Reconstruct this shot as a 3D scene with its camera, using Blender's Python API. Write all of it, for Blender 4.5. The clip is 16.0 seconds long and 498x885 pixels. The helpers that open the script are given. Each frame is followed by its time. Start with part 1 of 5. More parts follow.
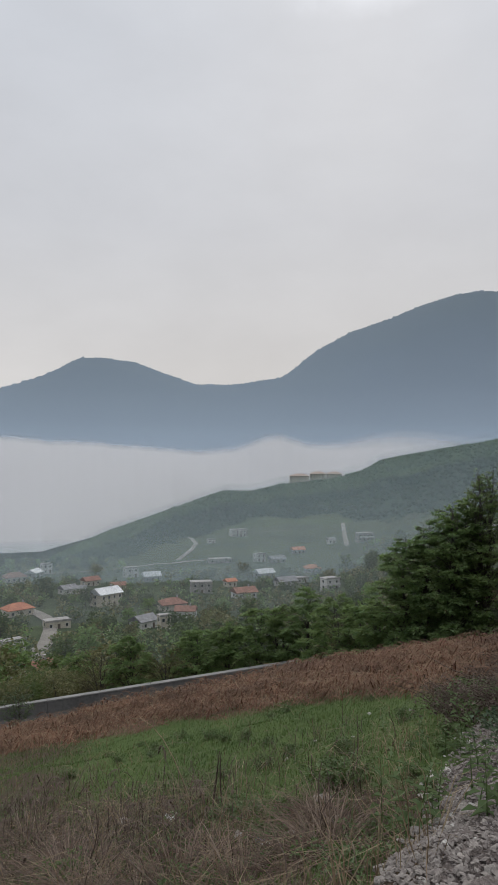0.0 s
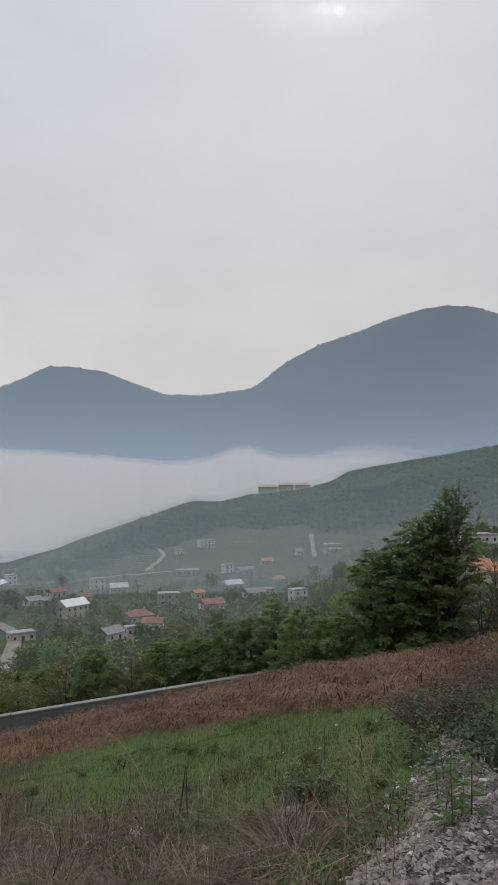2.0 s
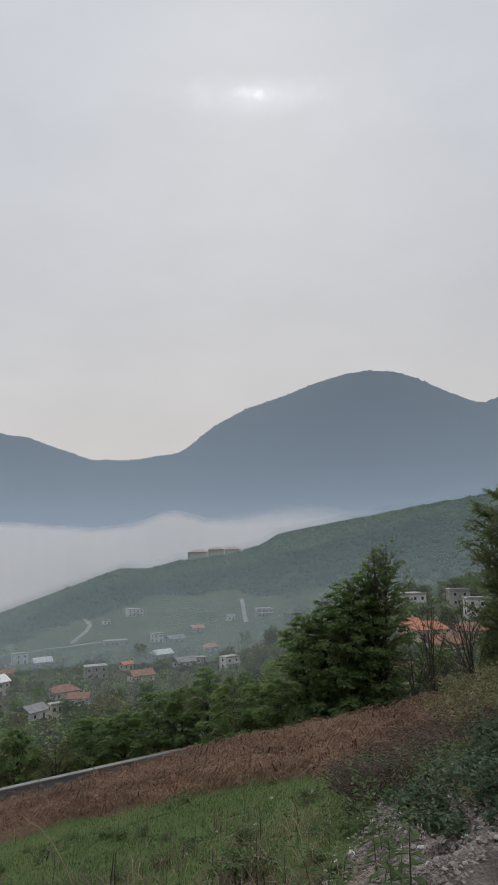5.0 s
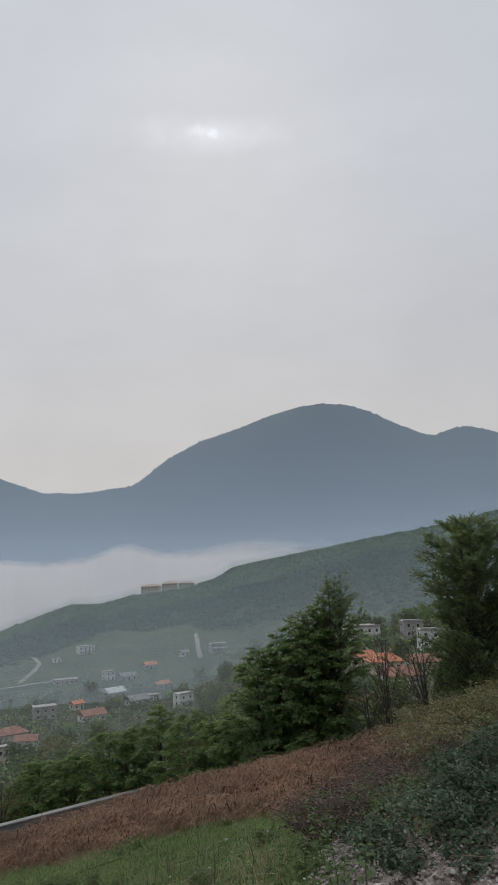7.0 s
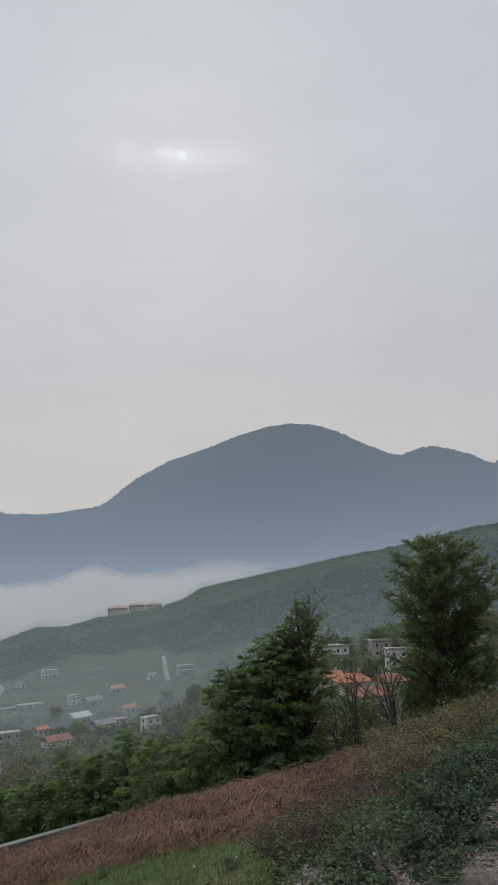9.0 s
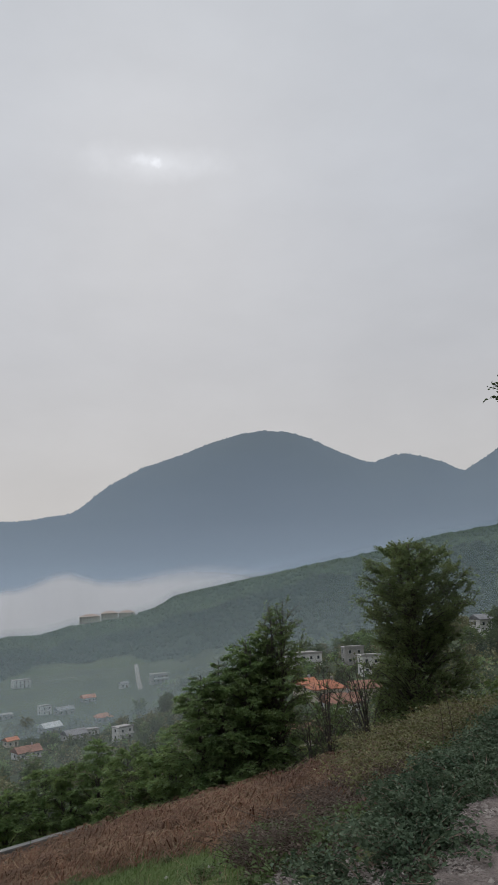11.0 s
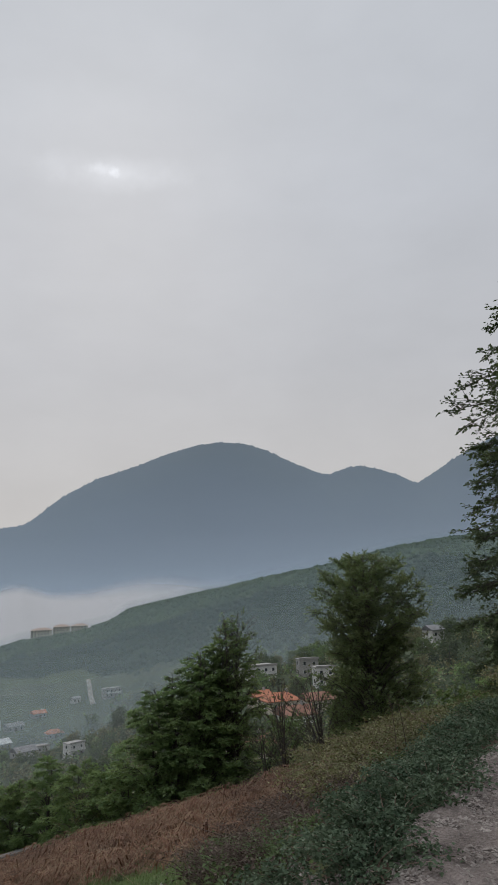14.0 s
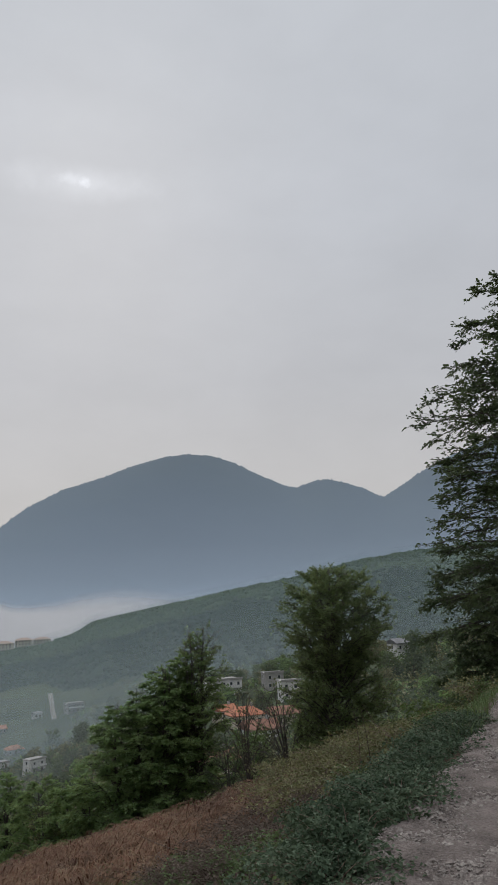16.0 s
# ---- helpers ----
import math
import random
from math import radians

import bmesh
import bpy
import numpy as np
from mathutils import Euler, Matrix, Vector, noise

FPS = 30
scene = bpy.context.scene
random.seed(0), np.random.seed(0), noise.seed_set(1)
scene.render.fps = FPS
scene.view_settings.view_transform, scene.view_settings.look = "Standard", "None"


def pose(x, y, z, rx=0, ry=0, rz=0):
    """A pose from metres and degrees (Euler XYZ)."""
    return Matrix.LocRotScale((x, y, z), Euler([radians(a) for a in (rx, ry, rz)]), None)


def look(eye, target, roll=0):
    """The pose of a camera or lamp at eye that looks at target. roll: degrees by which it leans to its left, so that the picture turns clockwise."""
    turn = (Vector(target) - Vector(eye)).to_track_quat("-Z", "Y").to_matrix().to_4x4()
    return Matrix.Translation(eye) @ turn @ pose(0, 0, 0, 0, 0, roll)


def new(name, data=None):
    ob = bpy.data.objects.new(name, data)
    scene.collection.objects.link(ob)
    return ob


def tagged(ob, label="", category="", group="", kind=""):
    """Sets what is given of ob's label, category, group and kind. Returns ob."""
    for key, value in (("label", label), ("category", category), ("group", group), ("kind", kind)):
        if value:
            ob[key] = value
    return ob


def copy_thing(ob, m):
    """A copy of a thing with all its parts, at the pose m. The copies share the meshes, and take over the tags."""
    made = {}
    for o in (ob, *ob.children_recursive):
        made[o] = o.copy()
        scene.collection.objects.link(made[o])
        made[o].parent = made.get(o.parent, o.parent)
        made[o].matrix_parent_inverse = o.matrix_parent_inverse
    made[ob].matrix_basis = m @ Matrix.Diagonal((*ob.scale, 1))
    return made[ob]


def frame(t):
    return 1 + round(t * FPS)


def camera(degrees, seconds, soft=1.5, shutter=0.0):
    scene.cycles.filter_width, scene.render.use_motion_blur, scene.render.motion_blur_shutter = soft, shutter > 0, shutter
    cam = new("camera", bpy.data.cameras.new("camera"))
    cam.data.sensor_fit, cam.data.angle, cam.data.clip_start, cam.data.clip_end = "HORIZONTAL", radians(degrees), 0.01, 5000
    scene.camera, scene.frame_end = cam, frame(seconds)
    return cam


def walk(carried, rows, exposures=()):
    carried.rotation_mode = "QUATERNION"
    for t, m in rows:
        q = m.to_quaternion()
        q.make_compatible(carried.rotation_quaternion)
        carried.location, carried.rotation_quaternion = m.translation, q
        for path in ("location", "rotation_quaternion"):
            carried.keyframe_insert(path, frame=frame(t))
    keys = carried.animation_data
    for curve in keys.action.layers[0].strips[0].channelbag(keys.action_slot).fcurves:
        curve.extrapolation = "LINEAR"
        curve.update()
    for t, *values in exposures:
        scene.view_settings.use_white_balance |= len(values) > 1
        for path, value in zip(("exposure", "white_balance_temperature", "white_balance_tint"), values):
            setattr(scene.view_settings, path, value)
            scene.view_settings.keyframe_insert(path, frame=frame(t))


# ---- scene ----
# A hand-held pan from the shoulder of a gravel track on a hillside: the camera turns where it stands.
cam = camera(38.17, 16.0)
EYE = 1.6
ROWS = [
    (0.0, 90.720, -0.000, 0.000),
    (0.5, 90.777, -0.095, -0.596),
    (1.0, 90.858, -0.203, -1.244),
    (1.5, 91.119, -0.308, -1.881),
    (2.0, 91.589, -0.371, -2.467),
    (2.5, 92.267, -0.436, -3.083),
    (3.0, 93.135, -0.352, -3.787),
    (3.5, 94.147, -0.168, -4.695),
    (4.0, 94.987, 0.137, -5.683),
    (4.5, 95.853, 0.556, -6.887),
    (7.0, 99.158, 1.476, -11.661),
    (7.5, 99.756, 1.516, -12.240),
    (8.0, 100.259, 1.660, -12.777),
    (8.5, 100.546, 1.808, -13.452),
    (9.0, 100.665, 1.890, -14.136),
    (11.5, 101.252, 2.208, -16.748),
    (12.0, 101.328, 2.235, -17.331),
    (12.5, 101.423, 2.311, -17.846),
    (13.0, 101.503, 2.376, -18.332),
    (13.5, 101.685, 2.396, -18.959),
    (14.0, 101.935, 2.431, -19.695),
    (14.5, 102.171, 2.390, -20.422),
    (15.0, 102.361, 2.340, -21.082),
    (15.5, 102.558, 2.330, -21.784),
    (16.0, 102.823, 2.333, -22.343),
]
EXPOSURES = [(0.0, 0.0), (2.0, 0.0), (4.5, -0.04), (9.0, -0.13), (16.0, -0.17)]
walk(cam, [(t, pose(0, 0, EYE, rx, ry, rz)) for t, rx, ry, rz in ROWS], exposures=EXPOSURES)

# ---- light: an overcast sky with the sun dimly breaking through ----
SUN_AZ, SUN_EL = 9.4, 32.4
sun_way = Vector((math.sin(radians(SUN_AZ)) * math.cos(radians(SUN_EL)), math.cos(radians(SUN_AZ)) * math.cos(radians(SUN_EL)), math.sin(radians(SUN_EL))))
lamp = bpy.data.lights.new("sun", "SUN")
lamp.energy, lamp.angle, lamp.color = 1.0, radians(14), (1.0, 0.95, 0.88)
sun = new("sun", lamp)
sun.matrix_world = look(sun_way * 50, (0, 0, 0))


class Nodes:
    """Short-hand for building a node tree."""

    def __init__(self, tree):
        self.tree = tree
        tree.nodes.clear()

    def add(self, kind, ins=(), **props):
        n = self.tree.nodes.new(kind)
        for k, v in props.items():
            setattr(n, k, v)
        for k, v in dict(ins).items():
            if isinstance(v, bpy.types.NodeSocket):
                self.tree.links.new(v, n.inputs[k])
            else:
                n.inputs[k].default_value = v
        return n

    def math(self, op, a, b=0.0, c=0.0, clamp=False):
        return self.add("ShaderNodeMath", {0: a, 1: b, 2: c}, operation=op, use_clamp=clamp).outputs[0]

    def mix(self, f, a, b):
        n = self.add("ShaderNodeMix", {0: f}, data_type="RGBA")
        for k, v in ((6, a), (7, b)):
            if isinstance(v, bpy.types.NodeSocket):
                self.tree.links.new(v, n.inputs[k])
            else:
                n.inputs[k].default_value = (*v[:3], 1)
        return n.outputs[2]

    def ramp(self, f, *stops):
        n = self.add("ShaderNodeValToRGB", {0: f})
        e = n.color_ramp.elements
        while len(e) < len(stops):
            e.new(0.5)
        for s, (p, c) in zip(e, stops):
            s.position, s.color = p, (*((c, c, c) if isinstance(c, (int, float)) else c), 1)
        return n.outputs[0]

    def noise(self, vec, scale, detail=4, rough=0.55):
        return self.add("ShaderNodeTexNoise", {"Vector": vec, "Scale": scale, "Detail": detail, "Roughness": rough}).outputs[0]


world = bpy.data.worlds.new("overcast")
scene.world = world
world.use_nodes = True
N = Nodes(world.node_tree)
coord = N.add("ShaderNodeTexCoord").outputs["Generated"]
sky = N.add("ShaderNodeTexSky", sky_type="NISHITA", sun_disc=False, sun_elevation=radians(SUN_EL), sun_rotation=radians(SUN_AZ), air_density=1.5, dust_density=4.0)
sep = N.add("ShaderNodeSeparateXYZ", {0: coord})
height = sep.outputs[2]
cover = N.ramp(height, (0.0, (0.60, 0.582, 0.572)), (0.12, (0.583, 0.575, 0.578)), (0.3, (0.542, 0.555, 0.59)), (0.5, (0.555, 0.58, 0.63)), (0.72, (0.58, 0.61, 0.66)), (1.0, (1.45, 1.5, 1.58)))
# broad soft banks of cloud, stretched along the horizon
flat = N.add("ShaderNodeMapping", {0: coord, "Scale": (1.0, 1.0, 1.9)}).outputs[0]
banks = N.ramp(N.noise(flat, 2.6, 5, 0.5), (0.3, 0.965), (0.7, 1.035))
fine = N.ramp(N.noise(flat, 6.0, 6, 0.55), (0.3, 0.968), (0.7, 1.032))
cloud = N.add("ShaderNodeVectorMath", {0: cover, 1: N.add("ShaderNodeVectorMath", {0: banks, 1: fine}, operation="MULTIPLY").outputs[0]}, operation="MULTIPLY").outputs[0]
# the veil round the sun and the small gap through which it shows
toward = N.add("ShaderNodeVectorMath", {0: coord, 1: tuple(sun_way)}, operation="DOT_PRODUCT").outputs["Value"]
east = N.math("MULTIPLY_ADD", sep.outputs[0], -0.04, 1.05)
veil = N.math("MULTIPLY", N.math("POWER", N.math("MAXIMUM", toward, 0.0), 60.0), 0.015)
gap = N.add("ShaderNodeVectorMath", {0: N.add("ShaderNodeVectorMath", {0: coord, 1: tuple(sun_way)}, operation="SUBTRACT").outputs[0], 1: (8.0, 8.0, 40.0)}, operation="MULTIPLY").outputs[0]
gap_d = N.add("ShaderNodeVectorMath", {0: gap}, operation="LENGTH").outputs["Value"]
streak = N.math("MULTIPLY", N.math("POWER", N.math("SUBTRACT", 1.0, N.math("MINIMUM", N.math("ADD", gap_d, N.math("MULTIPLY_ADD", N.noise(coord, 22.0, 4), 1.0, -0.5)), 1.0), clamp=True), 1.5), 0.24)
# two ragged rents in the cloud where the sun itself glimmers
def rent(offset, stretch, reach, bright, grain):
    d = N.add("ShaderNodeVectorMath", {0: N.add("ShaderNodeVectorMath", {0: coord, 1: tuple(sun_way + Vector(offset))}, operation="SUBTRACT").outputs[0], 1: stretch}, operation="MULTIPLY").outputs[0]
    d = N.add("ShaderNodeVectorMath", {0: d}, operation="LENGTH").outputs["Value"]
    d = N.math("ADD", d, N.math("MULTIPLY_ADD", N.noise(coord, grain, 4), reach * 1.4, reach * -0.7))
    return N.add("ShaderNodeMapRange", {0: d, 1: 0.0, 2: reach, 3: bright, 4: 0.0}, interpolation_type="SMOOTHERSTEP").outputs[0]


disc = N.math("ADD", rent((0, 0, 0), (1.0, 1.0, 1.3), 0.011, 0.30, 120.0), rent((-0.018, 0, 0.004), (1.0, 1.0, 2.4), 0.022, 0.16, 70.0))
light_sum = N.math("ADD", N.math("ADD", east, veil), N.math("ADD", streak, disc))
overcast = N.add("ShaderNodeVectorMath", {0: cloud, "Scale": light_sum}, operation="SCALE").outputs[0]
thin = N.add("ShaderNodeVectorMath", {0: sky.outputs[0], "Scale": 0.0015}, operation="SCALE").outputs[0]
total = N.add("ShaderNodeVectorMath", {0: overcast, 1: thin}, operation="ADD").outputs[0]
N.add("ShaderNodeOutputWorld", {0: N.add("ShaderNodeBackground", {0: total, 1: 1.0}).outputs[0]})

# ---- materials ----
def surface(name, a, b, scale=3.0, rough=0.85, bump=0.3, fine=12.0, spread=0.0, metal=0.0, through_light=0.0, spec=0.3, dist=0.02):
    """Two colours mixed by noise at two scales, with relief. spread: how much pieces differ; through_light: leaf-like translucency."""
    m = bpy.data.materials.new(name)
    m.use_nodes = True
    n = Nodes(m.node_tree)
    geo = n.add("ShaderNodeNewGeometry")
    at = n.add("ShaderNodeTexCoord").outputs["Object"]
    big, small = n.noise(at, scale, 4), n.noise(at, scale * fine, 5)
    f = n.math("ADD", n.math("MULTIPLY", big, 0.6), n.math("MULTIPLY", small, 0.4))
    col = n.mix(n.ramp(f, (0.36, 0.0), (0.64, 1.0)), a, b)
    if spread:
        each = n.math("ADD", n.math("MULTIPLY", geo.outputs["Random Per Island"], 0.7), n.math("MULTIPLY", n.add("ShaderNodeObjectInfo").outputs["Random"], 0.3))
        col = n.add("ShaderNodeHueSaturation", {"Hue": n.math("MULTIPLY_ADD", each, 0.05 * spread, 0.5 - 0.025 * spread), "Saturation": n.math("MULTIPLY_ADD", each, -0.4 * spread, 1 + 0.2 * spread),
                                              "Value": n.math("MULTIPLY_ADD", each, spread, 1 - spread / 2), "Color": col}).outputs[0]
    relief = n.add("ShaderNodeBump", {"Strength": bump, "Distance": dist, "Height": small}).outputs[0]
    p = n.add("ShaderNodeBsdfPrincipled", {"Base Color": col, "Roughness": rough, "Metallic": metal, "Specular IOR Level": spec, "Normal": relief}).outputs[0]
    if through_light:
        t = n.add("ShaderNodeBsdfTranslucent", {"Color": col}).outputs[0]
        p = n.add("ShaderNodeMixShader", {0: through_light, 1: p, 2: t}).outputs[0]
    n.add("ShaderNodeOutputMaterial", {0: p})
    return m


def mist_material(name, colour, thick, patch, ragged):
    """Tinted, partly clear sheet imitating fog and haze, as thick as its fade says, with ragged patches."""
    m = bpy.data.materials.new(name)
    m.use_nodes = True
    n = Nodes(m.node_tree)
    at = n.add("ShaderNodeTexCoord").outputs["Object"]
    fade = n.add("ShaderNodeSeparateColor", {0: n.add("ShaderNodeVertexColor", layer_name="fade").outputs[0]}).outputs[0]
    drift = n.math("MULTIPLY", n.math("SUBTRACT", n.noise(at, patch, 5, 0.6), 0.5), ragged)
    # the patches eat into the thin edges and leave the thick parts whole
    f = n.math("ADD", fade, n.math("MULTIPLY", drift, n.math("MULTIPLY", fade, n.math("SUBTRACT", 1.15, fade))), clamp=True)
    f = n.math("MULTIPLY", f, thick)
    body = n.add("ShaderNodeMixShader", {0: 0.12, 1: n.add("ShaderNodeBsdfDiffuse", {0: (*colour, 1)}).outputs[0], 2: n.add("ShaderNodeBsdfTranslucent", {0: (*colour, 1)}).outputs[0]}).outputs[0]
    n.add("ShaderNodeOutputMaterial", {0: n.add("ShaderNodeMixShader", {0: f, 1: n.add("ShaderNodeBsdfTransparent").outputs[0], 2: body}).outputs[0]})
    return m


def ground_material():
    """Soil, turf, bracken litter and meadow, laid out by the sheet's zones and broken up by noise."""
    m = bpy.data.materials.new("hillside_ground")
    m.use_nodes = True
    n = Nodes(m.node_tree)
    at = n.add("ShaderNodeTexCoord").outputs["Object"]
    zone = n.add("ShaderNodeSeparateColor", {0: n.add("ShaderNodeVertexColor", layer_name="zone").outputs[0]})
    grain, blot = n.noise(at, 22.0, 6, 0.65), n.noise(at, 1.3, 4)
    far = n.math("ADD", n.math("MULTIPLY", n.noise(at, 0.03, 5), 0.6), n.math("MULTIPLY", n.noise(at, 0.22, 4), 0.4))
    soil = n.mix(grain, (0.03, 0.022, 0.016), (0.11, 0.08, 0.058))
    turf = n.mix(grain, (0.035, 0.062, 0.017), (0.10, 0.138, 0.045))
    litter = n.mix(grain, (0.04, 0.024, 0.017), (0.17, 0.10, 0.068))
    meadow = n.mix(n.ramp(far, (0.35, 0.0), (0.65, 1.0)), (0.018, 0.03, 0.014), (0.058, 0.078, 0.034))
    edge = n.math("MULTIPLY", n.math("SUBTRACT", blot, 0.5), 0.9)
    col = n.mix(n.ramp(n.math("ADD", zone.outputs[1], edge), (0.35, 0.0), (0.65, 1.0)), soil, turf)
    col = n.mix(n.ramp(n.math("ADD", zone.outputs[0], edge), (0.35, 0.0), (0.65, 1.0)), col, litter)
    col = n.mix(zone.outputs[2], col, meadow)
    relief = n.add("ShaderNodeBump", {"Strength": 0.7, "Distance": 0.03, "Height": grain}).outputs[0]
    n.add("ShaderNodeOutputMaterial", {0: n.add("ShaderNodeBsdfPrincipled", {"Base Color": col, "Roughness": 0.95, "Specular IOR Level": 0.1, "Normal": relief}).outputs[0]})
    return m


def ridge_material():
    """Meadow at the foot, dark woods in a belt and lighter woods above."""
    m = bpy.data.materials.new("ridge_woods")
    m.use_nodes = True
    n = Nodes(m.node_tree)
    at = n.add("ShaderNodeTexCoord").outputs["Object"]
    zone = n.add("ShaderNodeSeparateColor", {0: n.add("ShaderNodeVertexColor", layer_name="zone").outputs[0]})
    tops, broad = n.noise(at, 0.16, 5, 0.65), n.noise(at, 0.012, 4)
    light = n.mix(tops, (0.026, 0.052, 0.026), (0.066, 0.098, 0.044))
    dark = n.mix(tops, (0.012, 0.026, 0.017), (0.030, 0.050, 0.028))
    grass = n.mix(n.ramp(broad, (0.35, 0.0), (0.65, 1.0)), (0.034, 0.055, 0.022), (0.066, 0.085, 0.038))
    col = n.mix(zone.outputs[1], n.mix(zone.outputs[0], light, dark), grass)
    relief = n.add("ShaderNodeBump", {"Strength": 0.5, "Distance": 2.0, "Height": tops}).outputs[0]
    n.add("ShaderNodeOutputMaterial", {0: n.add("ShaderNodeBsdfPrincipled", {"Base Color": col, "Roughness": 0.95, "Specular IOR Level": 0.05, "Normal": relief}).outputs[0]})
    return m


M = {
    "ground": ground_material(),
    "ridge": ridge_material(),
    "gravel": surface("gravel", (0.075, 0.06, 0.054), (0.27, 0.228, 0.21), 2.6, 0.95, 1.0, 18.0, dist=0.05),
    "stone": surface("limestone", (0.185, 0.162, 0.147), (0.335, 0.30, 0.272), 5.0, 0.9, 0.6, 9.0, 0.5),
    "pale_stone": surface("pale_limestone", (0.34, 0.325, 0.30), (0.55, 0.53, 0.49), 5.0, 0.9, 0.5, 9.0, 0.2),
    "grass": surface("grass_blades", (0.052, 0.098, 0.024), (0.125, 0.175, 0.05), 0.8, 0.6, 0.0, 8.0, 0.7, through_light=0.3),
    "straw": surface("dry_grass", (0.12, 0.085, 0.05), (0.30, 0.225, 0.14), 1.0, 0.8, 0.0, 8.0, 0.7, through_light=0.15),
    "bracken": surface("dead_bracken", (0.066, 0.036, 0.022), (0.26, 0.152, 0.092), 0.5, 0.85, 0.0, 10.0, 0.9, through_light=0.15),
    "twig": surface("dead_twigs", (0.045, 0.032, 0.026), (0.16, 0.12, 0.095), 3.0, 0.9, 0.2, 9.0, 0.5),
    "dead_stem": surface("dead_stems", (0.11, 0.078, 0.06), (0.27, 0.20, 0.155), 3.0, 0.9, 0.2, 9.0, 0.6),
    "weed": surface("weed_leaves", (0.072, 0.12, 0.042), (0.14, 0.185, 0.07), 2.0, 0.55, 0.0, 8.0, 0.6, through_light=0.3),
    "bramble": surface("bramble_leaves", (0.04, 0.07, 0.04), (0.115, 0.155, 0.095), 1.5, 0.6, 0.0, 8.0, 0.7, through_light=0.2, spec=0.12),
    "hornbeam": surface("hornbeam_leaves", (0.115, 0.19, 0.062), (0.25, 0.335, 0.13), 0.7, 0.55, 0.0, 6.0, 0.7, through_light=0.55),
    "spring": surface("young_leaves", (0.06, 0.105, 0.03), (0.14, 0.18, 0.055), 0.7, 0.5, 0.0, 6.0, 0.7, through_light=0.35),
    "oak": surface("small_dark_leaves", (0.05, 0.08, 0.037), (0.12, 0.155, 0.068), 0.7, 0.5, 0.0, 6.0, 0.7, through_light=0.38),
    "scrub": surface("olive_scrub_leaves", (0.105, 0.115, 0.045), (0.23, 0.22, 0.098), 0.5, 0.6, 0.0, 6.0, 0.8, through_light=0.25),
    "beech": surface("olive_green_leaves", (0.115, 0.165, 0.062), (0.235, 0.285, 0.13), 0.7, 0.55, 0.0, 6.0, 0.7, through_light=0.6),
    "dark_concrete": surface("stained_concrete", (0.10, 0.10, 0.098), (0.19, 0.185, 0.18), 0.6, 0.92, 0.4, 14.0),
    "bark": surface("grey_bark", (0.03, 0.026, 0.023), (0.10, 0.088, 0.078), 4.0, 0.95, 0.6, 9.0, 0.3),
    "asphalt": surface("worn_asphalt", (0.05, 0.049, 0.047), (0.085, 0.082, 0.078), 0.7, 0.95, 0.4, 40.0, spec=0.05),
    "concrete": surface("concrete", (0.15, 0.148, 0.142), (0.26, 0.255, 0.245), 0.8, 0.9, 0.3, 20.0),
    "plaster": surface("white_plaster", (0.48, 0.47, 0.45), (0.68, 0.67, 0.65), 0.3, 0.85, 0.2, 10.0, 0.15),
    "cream": surface("cream_plaster", (0.42, 0.37, 0.30), (0.60, 0.54, 0.44), 0.3, 0.85, 0.2, 10.0, 0.2),
    "grey_wall": surface("bare_block_wall", (0.22, 0.21, 0.20), (0.38, 0.36, 0.34), 0.5, 0.9, 0.3, 10.0, 0.2),
    "tile_roof": surface("orange_roof_tiles", (0.34, 0.12, 0.07), (0.50, 0.19, 0.10), 0.6, 0.8, 0.4, 14.0, 0.3),
    "old_roof": surface("weathered_roof_tiles", (0.17, 0.075, 0.05), (0.30, 0.14, 0.10), 0.6, 0.85, 0.4, 14.0, 0.3),
    "hotel_roof": surface("faded_roof_tiles", (0.34, 0.26, 0.22), (0.46, 0.37, 0.32), 0.6, 0.85, 0.3, 14.0, 0.2),
    "metal_roof": surface("pale_metal_roof", (0.50, 0.52, 0.54), (0.72, 0.73, 0.74), 0.5, 0.55, 0.1, 10.0, 0.2),
    "grey_roof": surface("grey_roof", (0.13, 0.13, 0.135), (0.26, 0.26, 0.265), 0.5, 0.8, 0.2, 10.0, 0.3),
    "glass": surface("dark_window_glass", (0.02, 0.024, 0.028), (0.045, 0.05, 0.055), 0.5, 0.15, 0.0, 5.0, spec=0.6),
    "wood": surface("weathered_wood", (0.07, 0.05, 0.036), (0.16, 0.12, 0.09), 3.0, 0.85, 0.4, 9.0, 0.2),
    "track": surface("pale_dirt_track", (0.14, 0.128, 0.112), (0.25, 0.232, 0.205), 0.1, 0.95, 0.2, 20.0),
    "forest": surface("hill_forest", (0.026, 0.052, 0.026), (0.066, 0.098, 0.044), 0.012, 0.95, 0.5, 14.0, 0.2, dist=2.0, spec=0.05),
    "dark_forest": surface("dark_hill_forest", (0.012, 0.026, 0.017), (0.030, 0.050, 0.028), 0.012, 0.95, 0.5, 14.0, 0.2, dist=2.0, spec=0.05),
    "far_forest": surface("mountain_forest", (0.016, 0.026, 0.020), (0.045, 0.06, 0.042), 0.006, 0.95, 0.8, 16.0, 0.4, dist=6.0, spec=0.05),
    "litter_white": surface("crumpled_plastic", (0.70, 0.71, 0.72), (0.85, 0.86, 0.87), 8.0, 0.4, 0.3, 9.0),
    "litter_blue": surface("blue_plastic", (0.05, 0.14, 0.40), (0.10, 0.24, 0.55), 8.0, 0.4, 0.2, 9.0),
}


# ---- building helpers ----
def finish(ob, mat, smooth=False):
    ob.data.materials.append(mat)
    if smooth:
        ob.data.polygons.foreach_set("use_smooth", [True] * len(ob.data.polygons))
    return ob


